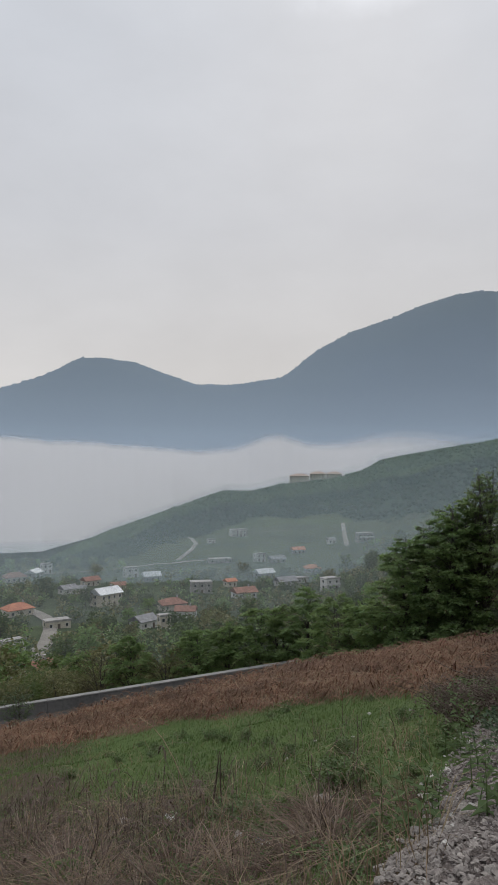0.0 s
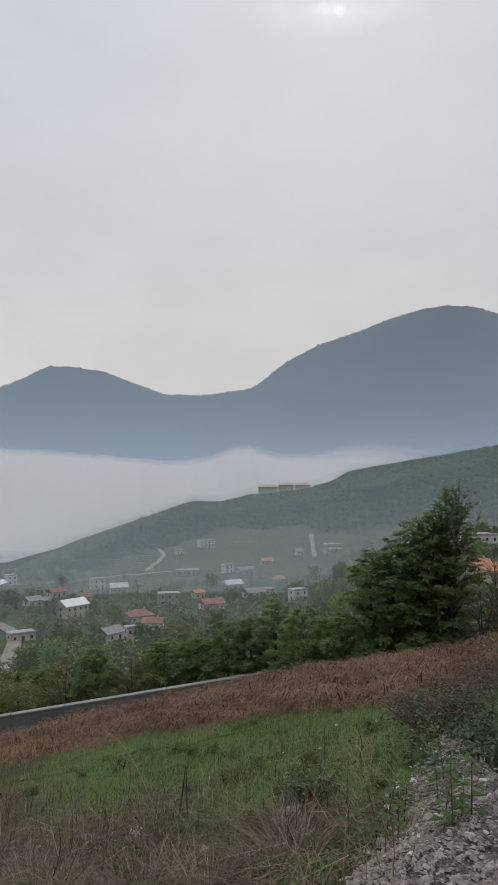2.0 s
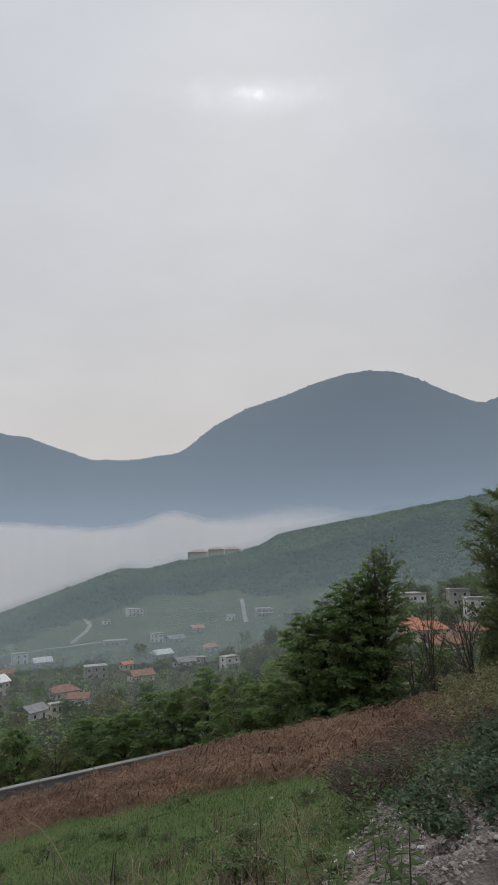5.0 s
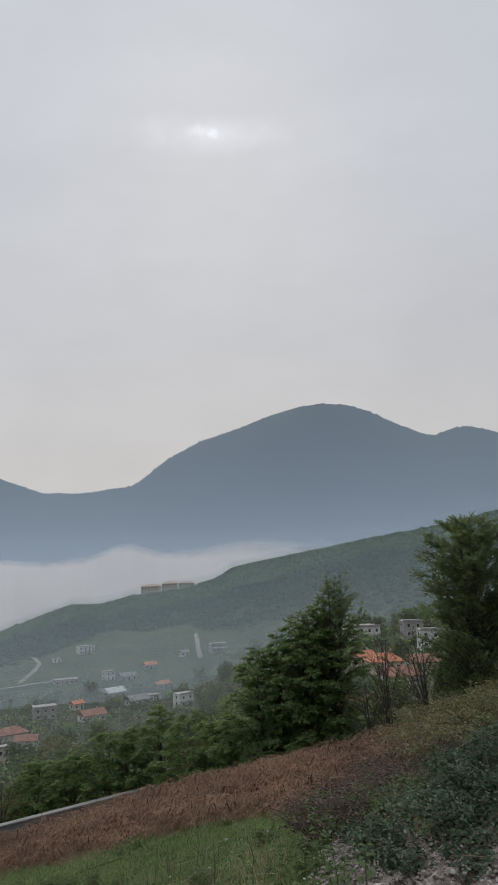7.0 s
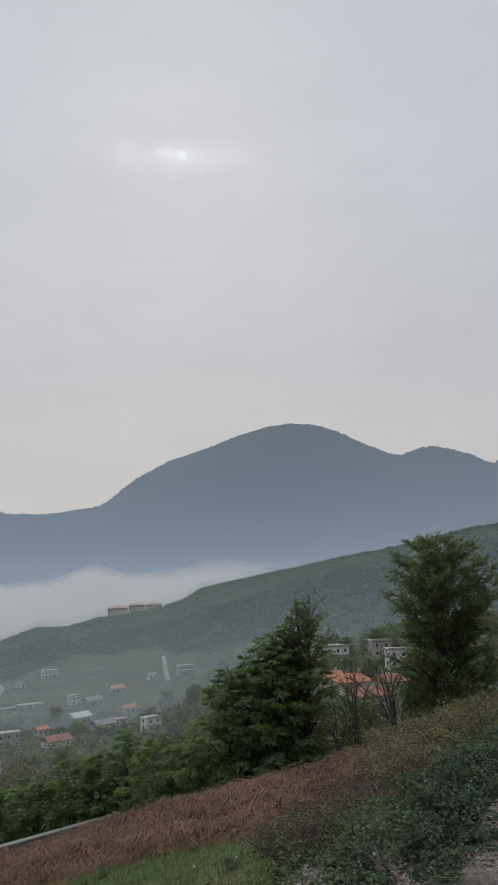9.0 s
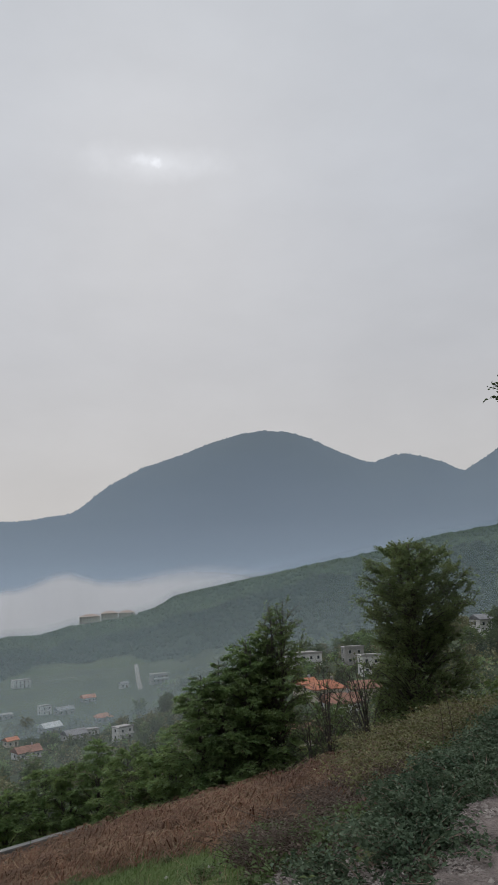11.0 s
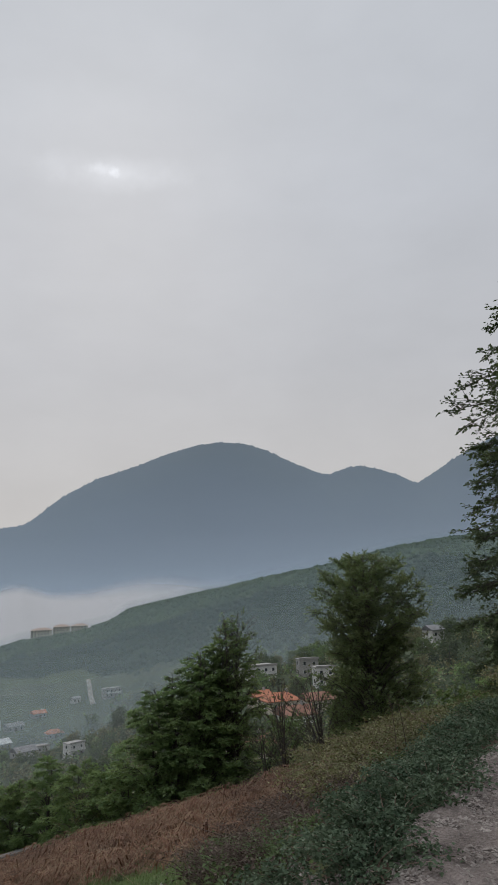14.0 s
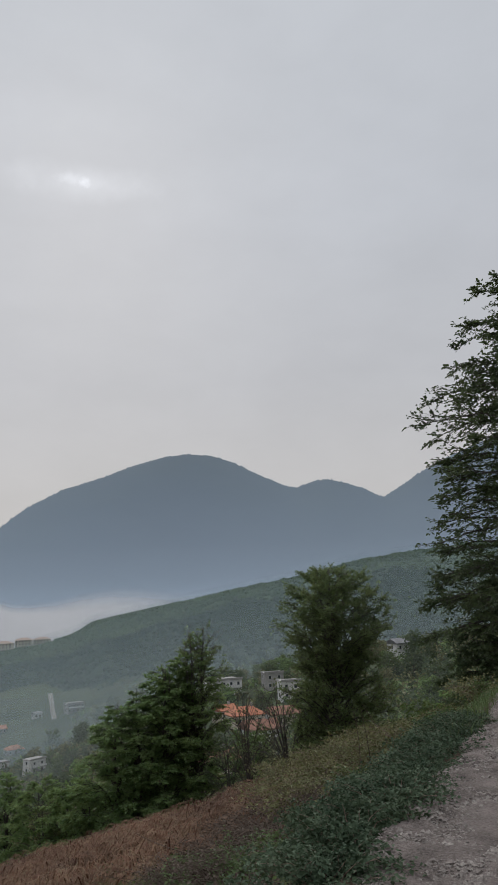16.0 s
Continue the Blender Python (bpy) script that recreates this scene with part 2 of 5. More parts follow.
def part(name, bm, mat, parent, label=""):
    me = bpy.data.meshes.new(name)
    bm.to_mesh(me)
    bm.free()
    ob = finish(new(name, me), mat)
    ob.parent = parent
    return tagged(ob, label)


def raw(name, verts, faces, mat, parent=None, smooth=False):
    me = bpy.data.meshes.new(name)
    me.from_pydata(np.asarray(verts).tolist(), [], faces if isinstance(faces, list) else faces.tolist())
    ob = finish(new(name, me), mat, smooth)
    ob.parent = parent
    return ob


def empty(name, m, label, category, group="", kind=""):
    ob = new(name)
    ob.matrix_basis = m
    ob.empty_display_size = 0.3
    return tagged(ob, label, category, group, kind)


def box(bm, x0, y0, z0, x1, y1, z1, bevel=0.0):
    v = bmesh.ops.create_cube(bm, size=1.0, matrix=Matrix.Translation(((x0 + x1) / 2, (y0 + y1) / 2, (z0 + z1) / 2)) @ Matrix.Diagonal((x1 - x0, y1 - y0, z1 - z0, 1)))["verts"]
    if bevel:
        bmesh.ops.bevel(bm, geom=list({e for w in v for e in w.link_edges}), offset=bevel, segments=1, affect="EDGES")
    return bm


def smooth(x):
    x = np.clip(x, 0.0, 1.0)
    return x * x * (3 - 2 * x)


def wave(x, y, k, seed=0.0):
    """Cheap smooth noise, about -1 to 1, over arrays."""
    x, y = np.asarray(x, float), np.asarray(y, float)
    out = 0.0
    for i in range(5):
        a = 1.7 * i + seed
        f = k * 1.65 ** i
        out = out + np.sin(f * (x * math.cos(a) + y * math.sin(a)) + 2.1 * a + 1.3 * np.sin(f * 0.6 * (y * math.cos(a) - x * math.sin(a)) + a)) * 0.72 ** i
    return out / 2.2


rng = np.random.default_rng(7)


# ---- the lie of the land ----
def valley(r, az):
    base = np.interp(r, [0, 30, 60, 120, 250, 400, 520, 640, 760, 1200, 5000], [0, -9, -19, -38, -62, -75, -78, -71, -72, -90, -120])
    return base + (36 * smooth((az - 3) / 19) + np.clip(az - 22, 0, 40) * 0.9) * smooth((r - 40) / 280) * (1 - 0.6 * smooth((r - 700) / 500))


def edge_of_track(x, y):
    """Metres to the left of the gravel track's edge."""
    u = 0.724 * x + 0.69 * y
    return -0.69 * x + 0.724 * y - 1.44 + 0.05 * np.maximum(u - 12.5, 0) ** 2 / (1 + 0.05 * np.maximum(u - 12.5, 0))


def lower_kerb(x):
    return 28.6 + 0.13 * (x + 9.8)


def land(x, y):
    x, y = np.asarray(x, float), np.asarray(y, float)
    r, az = np.hypot(x, y), np.degrees(np.arctan2(x, y))
    s = edge_of_track(x, y)
    hill = np.where(s > 0, -0.475 * smooth(s / 1.3) - 0.33 * np.maximum(s, 0), 0.0) + 0.45 * np.maximum(-s - 5.0, 0)
    bumps = (0.07 * wave(x, y, 0.9) + 0.03 * wave(x, y, 3.1, 2)) * smooth((s - 0.15) / 1.0)
    hill = hill + bumps
    road = -8.97 + 0.118 * (np.clip(x, -60, 14) + 9.8)
    cut = smooth((y - (lower_kerb(x) - 6.6)) / 0.8) * smooth((lower_kerb(x) + 0.9 - y) / 0.8) * smooth((11 - x) / 6)
    hill = hill * (1 - cut) + (road - 0.06) * cut
    t = smooth((r - 33) / 60) * smooth((y + 5) / 30)
    return hill * (1 - t) + (valley(r, az) + 1.2 * wave(x, y, 0.03) * smooth((r - 60) / 80)) * t


def land_z(x, y):
    return float(land(x, y))


def at(az, r, dz=0.0):
    x, y = r * math.sin(radians(az)), r * math.cos(radians(az))
    return Vector((x, y, land_z(x, y) + dz))


def bracken_line(az):
    return 13.0 - 0.17 * np.clip(az, -25, 30)


def polar_sheet(name, azs, rs, height, mat, zone=None):
    a, r = np.meshgrid(np.radians(azs), rs, indexing="ij")
    x, y = r * np.sin(a), r * np.cos(a)
    z = height(x, y, np.degrees(a), r)
    na, nr = a.shape
    i = np.arange(na - 1)[:, None] * nr + np.arange(nr - 1)[None, :]
    f = np.stack([i, i + 1, i + nr + 1, i + nr], -1).reshape(-1, 4)
    ob = raw(name, np.stack([x, y, z], -1).reshape(-1, 3), f, mat, smooth=True)
    if zone:
        c = np.ones((na * nr, 4), np.float32)
        c[:, :3] = np.stack(zone(x, y, np.degrees(a), r), -1).reshape(-1, 3)
        ob.data.color_attributes.new("zone", "FLOAT_COLOR", "POINT").data.foreach_set("color", c.ravel())
    return ob


def zones(x, y, az, r):
    near = 1 - smooth((r - 45) / 40)
    s = edge_of_track(x, y)
    brack = smooth((r - bracken_line(az)) / 2.5 + 0.5) * near * smooth((s - 1.0) / 1.5) * (1 - 0.5 * smooth((az - 26) / 6))
    turf = (0.35 + 0.65 * smooth((r - 5.5) / 2.0) * smooth((az + 16) / 8)) * smooth((s - 0.6) / 1.4) * near
    return brack, turf, 1 - near


view = np.concatenate([np.arange(-180, -30, 6.0), np.arange(-30, 54, 0.4), np.arange(54, 181, 6.0)])
radii = np.concatenate([[0.05], np.geomspace(0.5, 45, 150), np.geomspace(46.5, 4900, 130)])
tagged(polar_sheet("ground", view, radii, lambda x, y, az, r: land(x, y), M["ground"], zones), "grassy hillside falling to a green valley floor", "ground", kind="structure")

RIDGE_AZ = [-40, -16.2, -15.2, -10.7, -4.5, -1.9, 0.4, 3.1, 7.4, 8.9, 10.4, 14.1, 19.0, 25.6, 31.2, 35.2, 50]
RIDGE_EL = [-12, -10.0, -8.15, -6.2, -4.1, -3.2, -3.2, -2.5, -1.95, -1.6, -0.75, -0.05, 0.82, 1.9, 3.05, 3.5, 4.6]


def ridge_crest(az):
    r = np.interp(az, [-40, -16, -10, -4, 3, 10, 20, 35, 60], [480, 520, 640, 780, 1000, 1050, 1000, 900, 850])
    return r, EYE + r * np.tan(np.radians(np.interp(az, RIDGE_AZ, RIDGE_EL)))


def ridge_foot(az):
    return np.interp(az, [-40, -16, -10.7, -5.4, 0, 3.5, 7.1, 10.6, 20, 35, 60], [470, 485, 520, 540, 650, 680, 650, 560, 480, 430, 400])


def ridge_z(x, y, az, r):
    rc, zc = ridge_crest(az)
    rf = ridge_foot(az)
    zf = valley(rf, az) - 4
    t = (r - rf) / (rc - rf)
    up = zf + (zc - zf) * (0.35 * np.clip(t, 0, 1) + 0.65 * smooth(t)) + 5 * wave(x, y, 0.02, 1) * np.clip(4 * t * (1 - t), 0, 1)
    return np.where(t < 0, zf + (r - rf) * 0.4, np.where(t < 1, up, zc - (r - rc) * 0.45))


def ridge_belt(x, y, az, t):
    """1 in the belt of dark woods along the ridge, 0 in the lighter woods above."""
    return (1 - smooth((t - 0.58 - 0.09 * wave(x, y, 0.012, 3)) / 0.14))


def ridge_meadow(x, y, az, t):
    """1 where the foot of the ridge is open grass."""
    open_to = np.interp(az, [-13, -10, -4, 2, 7, 9.5], [0.0, 0.1, 0.26, 0.3, 0.24, 0.0])
    return 1 - smooth((t - open_to - 0.05 * wave(x, y, 0.02, 6)) / 0.05)


ridge_t = np.linspace(-0.08, 1.8, 90)
azs = np.arange(-24, 60, 0.35)
a, tt = np.meshgrid(azs, ridge_t, indexing="ij")
rr = ridge_foot(a) + tt * (ridge_crest(a)[0] - ridge_foot(a))
xx, yy = rr * np.sin(np.radians(a)), rr * np.cos(np.radians(a))
i = np.arange(len(azs) - 1)[:, None] * 90 + np.arange(89)[None, :]
ridge = raw("forested_ridge", np.stack([xx, yy, ridge_z(xx, yy, a, rr)], -1).reshape(-1, 3), np.stack([i, i + 1, i + 91, i + 90], -1).reshape(-1, 4), M["ridge"], smooth=True)
c = np.ones((a.size, 4), np.float32)
c[:, 0], c[:, 1] = ridge_belt(xx, yy, a, tt).ravel(), ridge_meadow(xx, yy, a, tt).ravel()
ridge.data.color_attributes.new("zone", "FLOAT_COLOR", "POINT").data.foreach_set("color", c.ravel())
tagged(ridge, "long ridge under spring-green woods above the village", "hill", kind="structure")

def set_fade(ob, f):
    c = np.ones((len(ob.data.vertices), 4), np.float32)
    c[:, :3] = np.asarray(f, np.float32).reshape(-1, 1)
    ob.data.color_attributes.new("fade", "FLOAT_COLOR", "POINT").data.foreach_set("color", c.ravel())


# far mountains: smooth humps with a wooded, slightly toothed skyline
SKY_AZ = [-60, -40, -28, -22, -19.2, -15.9, -13.2, -11.3, -9.0, -6.5, -4.3, -1.4, 2.7, 5.4, 8.0, 11.1, 13.8, 16.0, 17.8, 19.6, 21.4, 23.7, 26.3, 27.6, 29.1, 31.7]
SKY_EL = [6, 6.5, 5.0, 4.2, 4.75, 5.85, 7.3, 7.3, 7.0, 6.1, 5.35, 5.3, 5.9, 8.0, 9.35, 10.3, 11.3, 11.85, 12.05, 11.9, 11.35, 10.15, 9.0, 9.45, 9.65, 8.8]


def mountain(name, az0, az1, dist, foot, elevation, label, haze=None):
    azs = np.concatenate([np.arange(az0, max(az0, -24), 1.0), np.arange(max(az0, -24), min(az1, 46), 0.085), np.arange(min(az1, 46), az1, 1.0)])
    ts = np.concatenate([np.linspace(0, 1, 46), [1.06, 1.25]])
    teeth = np.random.default_rng(int(dist)).random(len(azs))[:, None] ** 2 * 7 + 3.5 * np.abs(wave(azs, azs, 5.0, 2))[:, None]
    a, t = np.meshgrid(azs, ts, indexing="ij")
    top = EYE + dist * np.tan(np.radians(elevation(a)))
    r = foot + (dist - foot) * t
    x, y = r * np.sin(np.radians(a)), r * np.cos(np.radians(a))
    rise = np.clip(t, 0, 1)
    z = -160 + (top + 160) * (0.55 * rise + 0.45 * smooth(rise)) + 9 * wave(x, y, 0.006, 4) * np.clip(4 * t * (1 - t), 0, 1)
    z = np.where(t > 1.001, top - (r - dist) * 0.5, z + teeth * (t > 0.999) - 4)
    k = len(ts)
    i = np.arange(len(azs) - 1)[:, None] * k + np.arange(k - 1)[None, :]
    ob = raw(name, np.stack([x, y, z], -1).reshape(-1, 3), np.stack([i, i + 1, i + k + 1, i + k], -1).reshape(-1, 4), M["far_forest"], smooth=True)
    # distance haze put into a tinted see-through sheet, cut to the skyline seen from the eye
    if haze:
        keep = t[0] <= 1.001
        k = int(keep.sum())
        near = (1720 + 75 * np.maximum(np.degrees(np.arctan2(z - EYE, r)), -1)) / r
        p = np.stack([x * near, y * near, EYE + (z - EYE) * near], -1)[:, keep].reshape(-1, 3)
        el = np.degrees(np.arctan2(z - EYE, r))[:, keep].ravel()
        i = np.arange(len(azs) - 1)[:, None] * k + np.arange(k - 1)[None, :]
        haze_sheet = raw("haze", p, np.stack([i, i + 1, i + k + 1, i + k], -1).reshape(-1, 4), haze, smooth=True)
        # the imitated haze thins with elevation
        set_fade(haze_sheet, np.interp(el, [-6, 0.0, 1.2, 2.5, 5, 9, 13], [1.0, 1.0, 0.96, 0.86, 0.74, 0.63, 0.54]))
        tagged(haze_sheet, "blue-tinted sheet imitating distance haze before the mountainside", "mist", kind="stuff")
    return tagged(ob, label, "mountain", kind="structure")


def skyline(az):
    return sum(np.interp(az + k, SKY_AZ + [33.3, 36.1, 38.4, 44, 52, 75], SKY_EL + [7.85, 9.5, 10.6, 12.5, 11, 8]) * w for k, w in ((-0.45, 0.15), (-0.2, 0.2), (0.0, 0.3), (0.2, 0.2), (0.45, 0.15)))


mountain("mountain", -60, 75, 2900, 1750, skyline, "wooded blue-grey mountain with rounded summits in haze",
         mist_material("mountain_haze_tint", (0.395, 0.475, 0.57), 0.88, 0.002, 0.25))


def clump_cloud(name, centres, sizes, mat, label, category, seed=1, tall=1.0, flat_top=False):
    """Tree crowns far away: uneven many-sided clumps, one joined mesh."""
    bm = bmesh.new()
    bmesh.ops.create_icosphere(bm, subdivisions=1, radius=1.0)
    bv = np.array([v.co[:] for v in bm.verts])
    bf = np.array([[v.index for v in f.verts] for f in bm.faces])
    bm.free()
    g = np.random.default_rng(seed)
    n = len(centres)
    jit = 1 + 0.45 * (g.random((n, len(bv), 1)) - 0.5)
    turn = g.random(n) * 6.28
    c, s = np.cos(turn)[:, None], np.sin(turn)[:, None]
    p = bv[None] * jit
    p = np.stack([p[..., 0] * c - p[..., 1] * s, p[..., 0] * s + p[..., 1] * c, p[..., 2] * tall], -1) * sizes[:, None, None] + centres[:, None]
    f = bf[None] + (np.arange(n) * len(bv))[:, None, None]
    ob = raw(name, p.reshape(-1, 3), f.reshape(-1, 3), mat)
    return tagged(ob, label, category, kind="stuff")


# woods on the ridge: a dark belt low down, lighter green woods above it
g = np.random.default_rng(3)
a = g.uniform(-16, 47, 12000)
t = np.concatenate([g.random(9000) ** 0.8, g.uniform(0.96, 1.01, 3000)])
r = ridge_foot(a) + t * (ridge_crest(a)[0] - ridge_foot(a))
x, y = r * np.sin(np.radians(a)), r * np.cos(np.radians(a))
keep = ~((np.abs(a - 5.2) < 2.4) & (t > 0.9)) & ~(ridge_meadow(x, y, a, t) > 0.5)
sz = g.uniform(1.6, 4.2, 12000) * np.where(t > 0.95, 0.6, 1)
low_wood = ridge_belt(x, y, a, t) > g.uniform(0.3, 0.7, 12000)
for pick, mat, words in ((low_wood, M["dark_forest"], "dark woods in a belt along the foot of the ridge"), (~low_wood, M["forest"], "dense spring woods covering the ridge")):
    k = keep & pick
    clump_cloud("woodland", np.stack([x, y, ridge_z(x, y, a, r) + sz * 0.15], -1)[k], sz[k], mat, words, "woods", 5)


# distance haze as tinted veils sloping over the valley; fog bank behind the ridge
def veil(name, r0, z0, r1, z1, mat, label, profile, az0=-75, az1=85, step=1.0, bow=1.0):
    """A sloping sheet from the ring r0, z0 up to the ring r1, z1 (numbers, or functions of the azimuth); profile: its fade from foot to top."""
    azs, ts = np.arange(az0, az1, step), np.linspace(0, 1, 48)
    a, t = np.meshgrid(azs, ts, indexing="ij")
    ra, za, rb, zb = [q(a) if callable(q) else q for q in (r0, z0, r1, z1)]
    r, z = ra + (rb - ra) * t, za + (zb - za) * t ** bow
    fade = profile(a, t)
    a = np.radians(a)
    k = len(ts)
    i = np.arange(len(azs) - 1)[:, None] * k + np.arange(k - 1)[None, :]
    ob = raw(name, np.stack([r * np.sin(a), r * np.cos(a), z], -1).reshape(-1, 3), np.stack([i, i + 1, i + k + 1, i + k], -1).reshape(-1, 4), mat, smooth=True)
    set_fade(ob, fade)
    return tagged(ob, label, "mist", kind="stuff")


def soft_top(start):
    return lambda a, t: 1 - smooth((t - start) / (1 - start))


# three sheets whose colour imitates the haze of distance
veil("mist", 100, -60, 240, 20, mist_material("near_haze_tint", (0.55, 0.59, 0.61), 0.05, 0.02, 0.8), "faint mist over the lower slope", soft_top(0.3))
veil("mist", 230, -100, 420, 10, mist_material("village_haze_tint", (0.54, 0.58, 0.60), 0.085, 0.012, 0.8), "thin grey mist over the village", soft_top(0.5))
# this haze tint ends just above the ridge's skyline
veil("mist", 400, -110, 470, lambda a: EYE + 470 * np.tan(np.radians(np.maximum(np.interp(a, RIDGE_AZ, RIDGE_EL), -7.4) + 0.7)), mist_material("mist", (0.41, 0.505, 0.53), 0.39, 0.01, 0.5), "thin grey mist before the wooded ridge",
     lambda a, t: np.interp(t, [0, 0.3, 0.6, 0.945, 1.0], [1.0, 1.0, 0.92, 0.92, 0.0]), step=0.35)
FOG_AZ = [-75, -25, -19, -15, -11, -7, -4.6, -2, -0.4, 1.0, 1.9, 3.0, 4.2, 8, 10, 12.4, 14, 17, 21, 26, 32, 85]
FOG_EL = [1.4, 1.4, 1.3, 1.0, 0.75, 0.4, 0.2, 0.35, 0.6, 1.45, 1.9, 1.45, 0.95, 1.05, 1.7, 2.25, 2.0, 1.75, 1.6, 1.3, 1.0, 0.8]


def fog_top(a):
    el = sum(np.interp(a + k, FOG_AZ, FOG_EL) for k in (-1.2, -0.8, -0.4, 0, 0.4, 0.8, 1.2)) / 7 + 0.09 * wave(a, a * 0, 1.1, 1)
    return EYE + 1600 * np.tan(np.radians(el + 0.28))


def fog_fade(a, t):
    # a crisp billowing rim on the left that dissolves into haze further right
    rim = np.interp(a, [-20, 4, 12, 22], [0.26, 0.26, 0.4, 0.6])
    return (1 - smooth((t - 1 + rim * 1.3) / rim)) * np.interp(a, [-30, 8, 16, 24, 34], [1, 1, 0.85, 0.6, 0.4])


veil("fog_bank", lambda a: np.interp(a, [-75, -16, -13, -10, -6, 0, 20, 85], [520, 530, 590, 660, 800, 1060, 1120, 1000]), lambda a: np.interp(a, [-6, -1], [-69, -84]), 1600, fog_top, mist_material("valley_fog", (0.54, 0.54, 0.552), 0.97, 0.006, 1.2),
     "white fog bank filling the valley behind the ridge", fog_fade, step=0.2, bow=0.75)


# ---- trees and plants: generators ----
def tubes(paths, radii, sides=5):
    """Tapered tubes along paths (arrays of points), as verts and faces."""
    vs, fs, base = [], [], 0
    for p, rad in zip(paths, radii):
        p = np.asarray(p, float)
        d = np.gradient(p, axis=0)
        d /= np.linalg.norm(d, axis=1, keepdims=True) + 1e-9
        ref = np.where(np.abs(d[:, 2:3]) > 0.9, [[1.0, 0, 0]], [[0, 0, 1.0]])
        u = np.cross(d, ref)
        u /= np.linalg.norm(u, axis=1, keepdims=True) + 1e-9
        w = np.cross(d, u)
        ang = np.arange(sides) * 2 * math.pi / sides
        ring = p[:, None] + rad[:, None, None] * (np.cos(ang)[None, :, None] * u[:, None] + np.sin(ang)[None, :, None] * w[:, None])
        vs.append(ring.reshape(-1, 3))
        n = len(p)
        i = (np.arange(n - 1)[:, None] * sides + np.arange(sides)[None, :]).ravel() + base
        j = (np.arange(n - 1)[:, None] * sides + (np.arange(sides)[None, :] + 1) % sides).ravel() + base
        fs.append(np.stack([i, j, j + sides, i + sides], -1))
        base += n * sides
    return np.concatenate(vs), np.concatenate(fs)


def leaf_mesh(pos, along, up, length, width, fold=0.25):
    """Folded pointed leaves: four corners and two faces each."""
    along = along / (np.linalg.norm(along, axis=1, keepdims=True) + 1e-9)
    side = np.cross(along, up)
    side /= np.linalg.norm(side, axis=1, keepdims=True) + 1e-9
    nrm = np.cross(side, along)
    L, W = length[:, None], width[:, None]
    a = pos
    b = pos + along * L * 0.45 + side * W * 0.5 + nrm * W * fold
    c = pos + along * L - nrm * L * 0.1
    d = pos + along * L * 0.45 - side * W * 0.5 + nrm * W * fold
    v = np.stack([a, b, c, d], 1).reshape(-1, 3)
    i = np.arange(len(pos)) * 4
    return v, np.concatenate([np.stack([i, i + 1, i + 2], -1), np.stack([i, i + 2, i + 3], -1)])


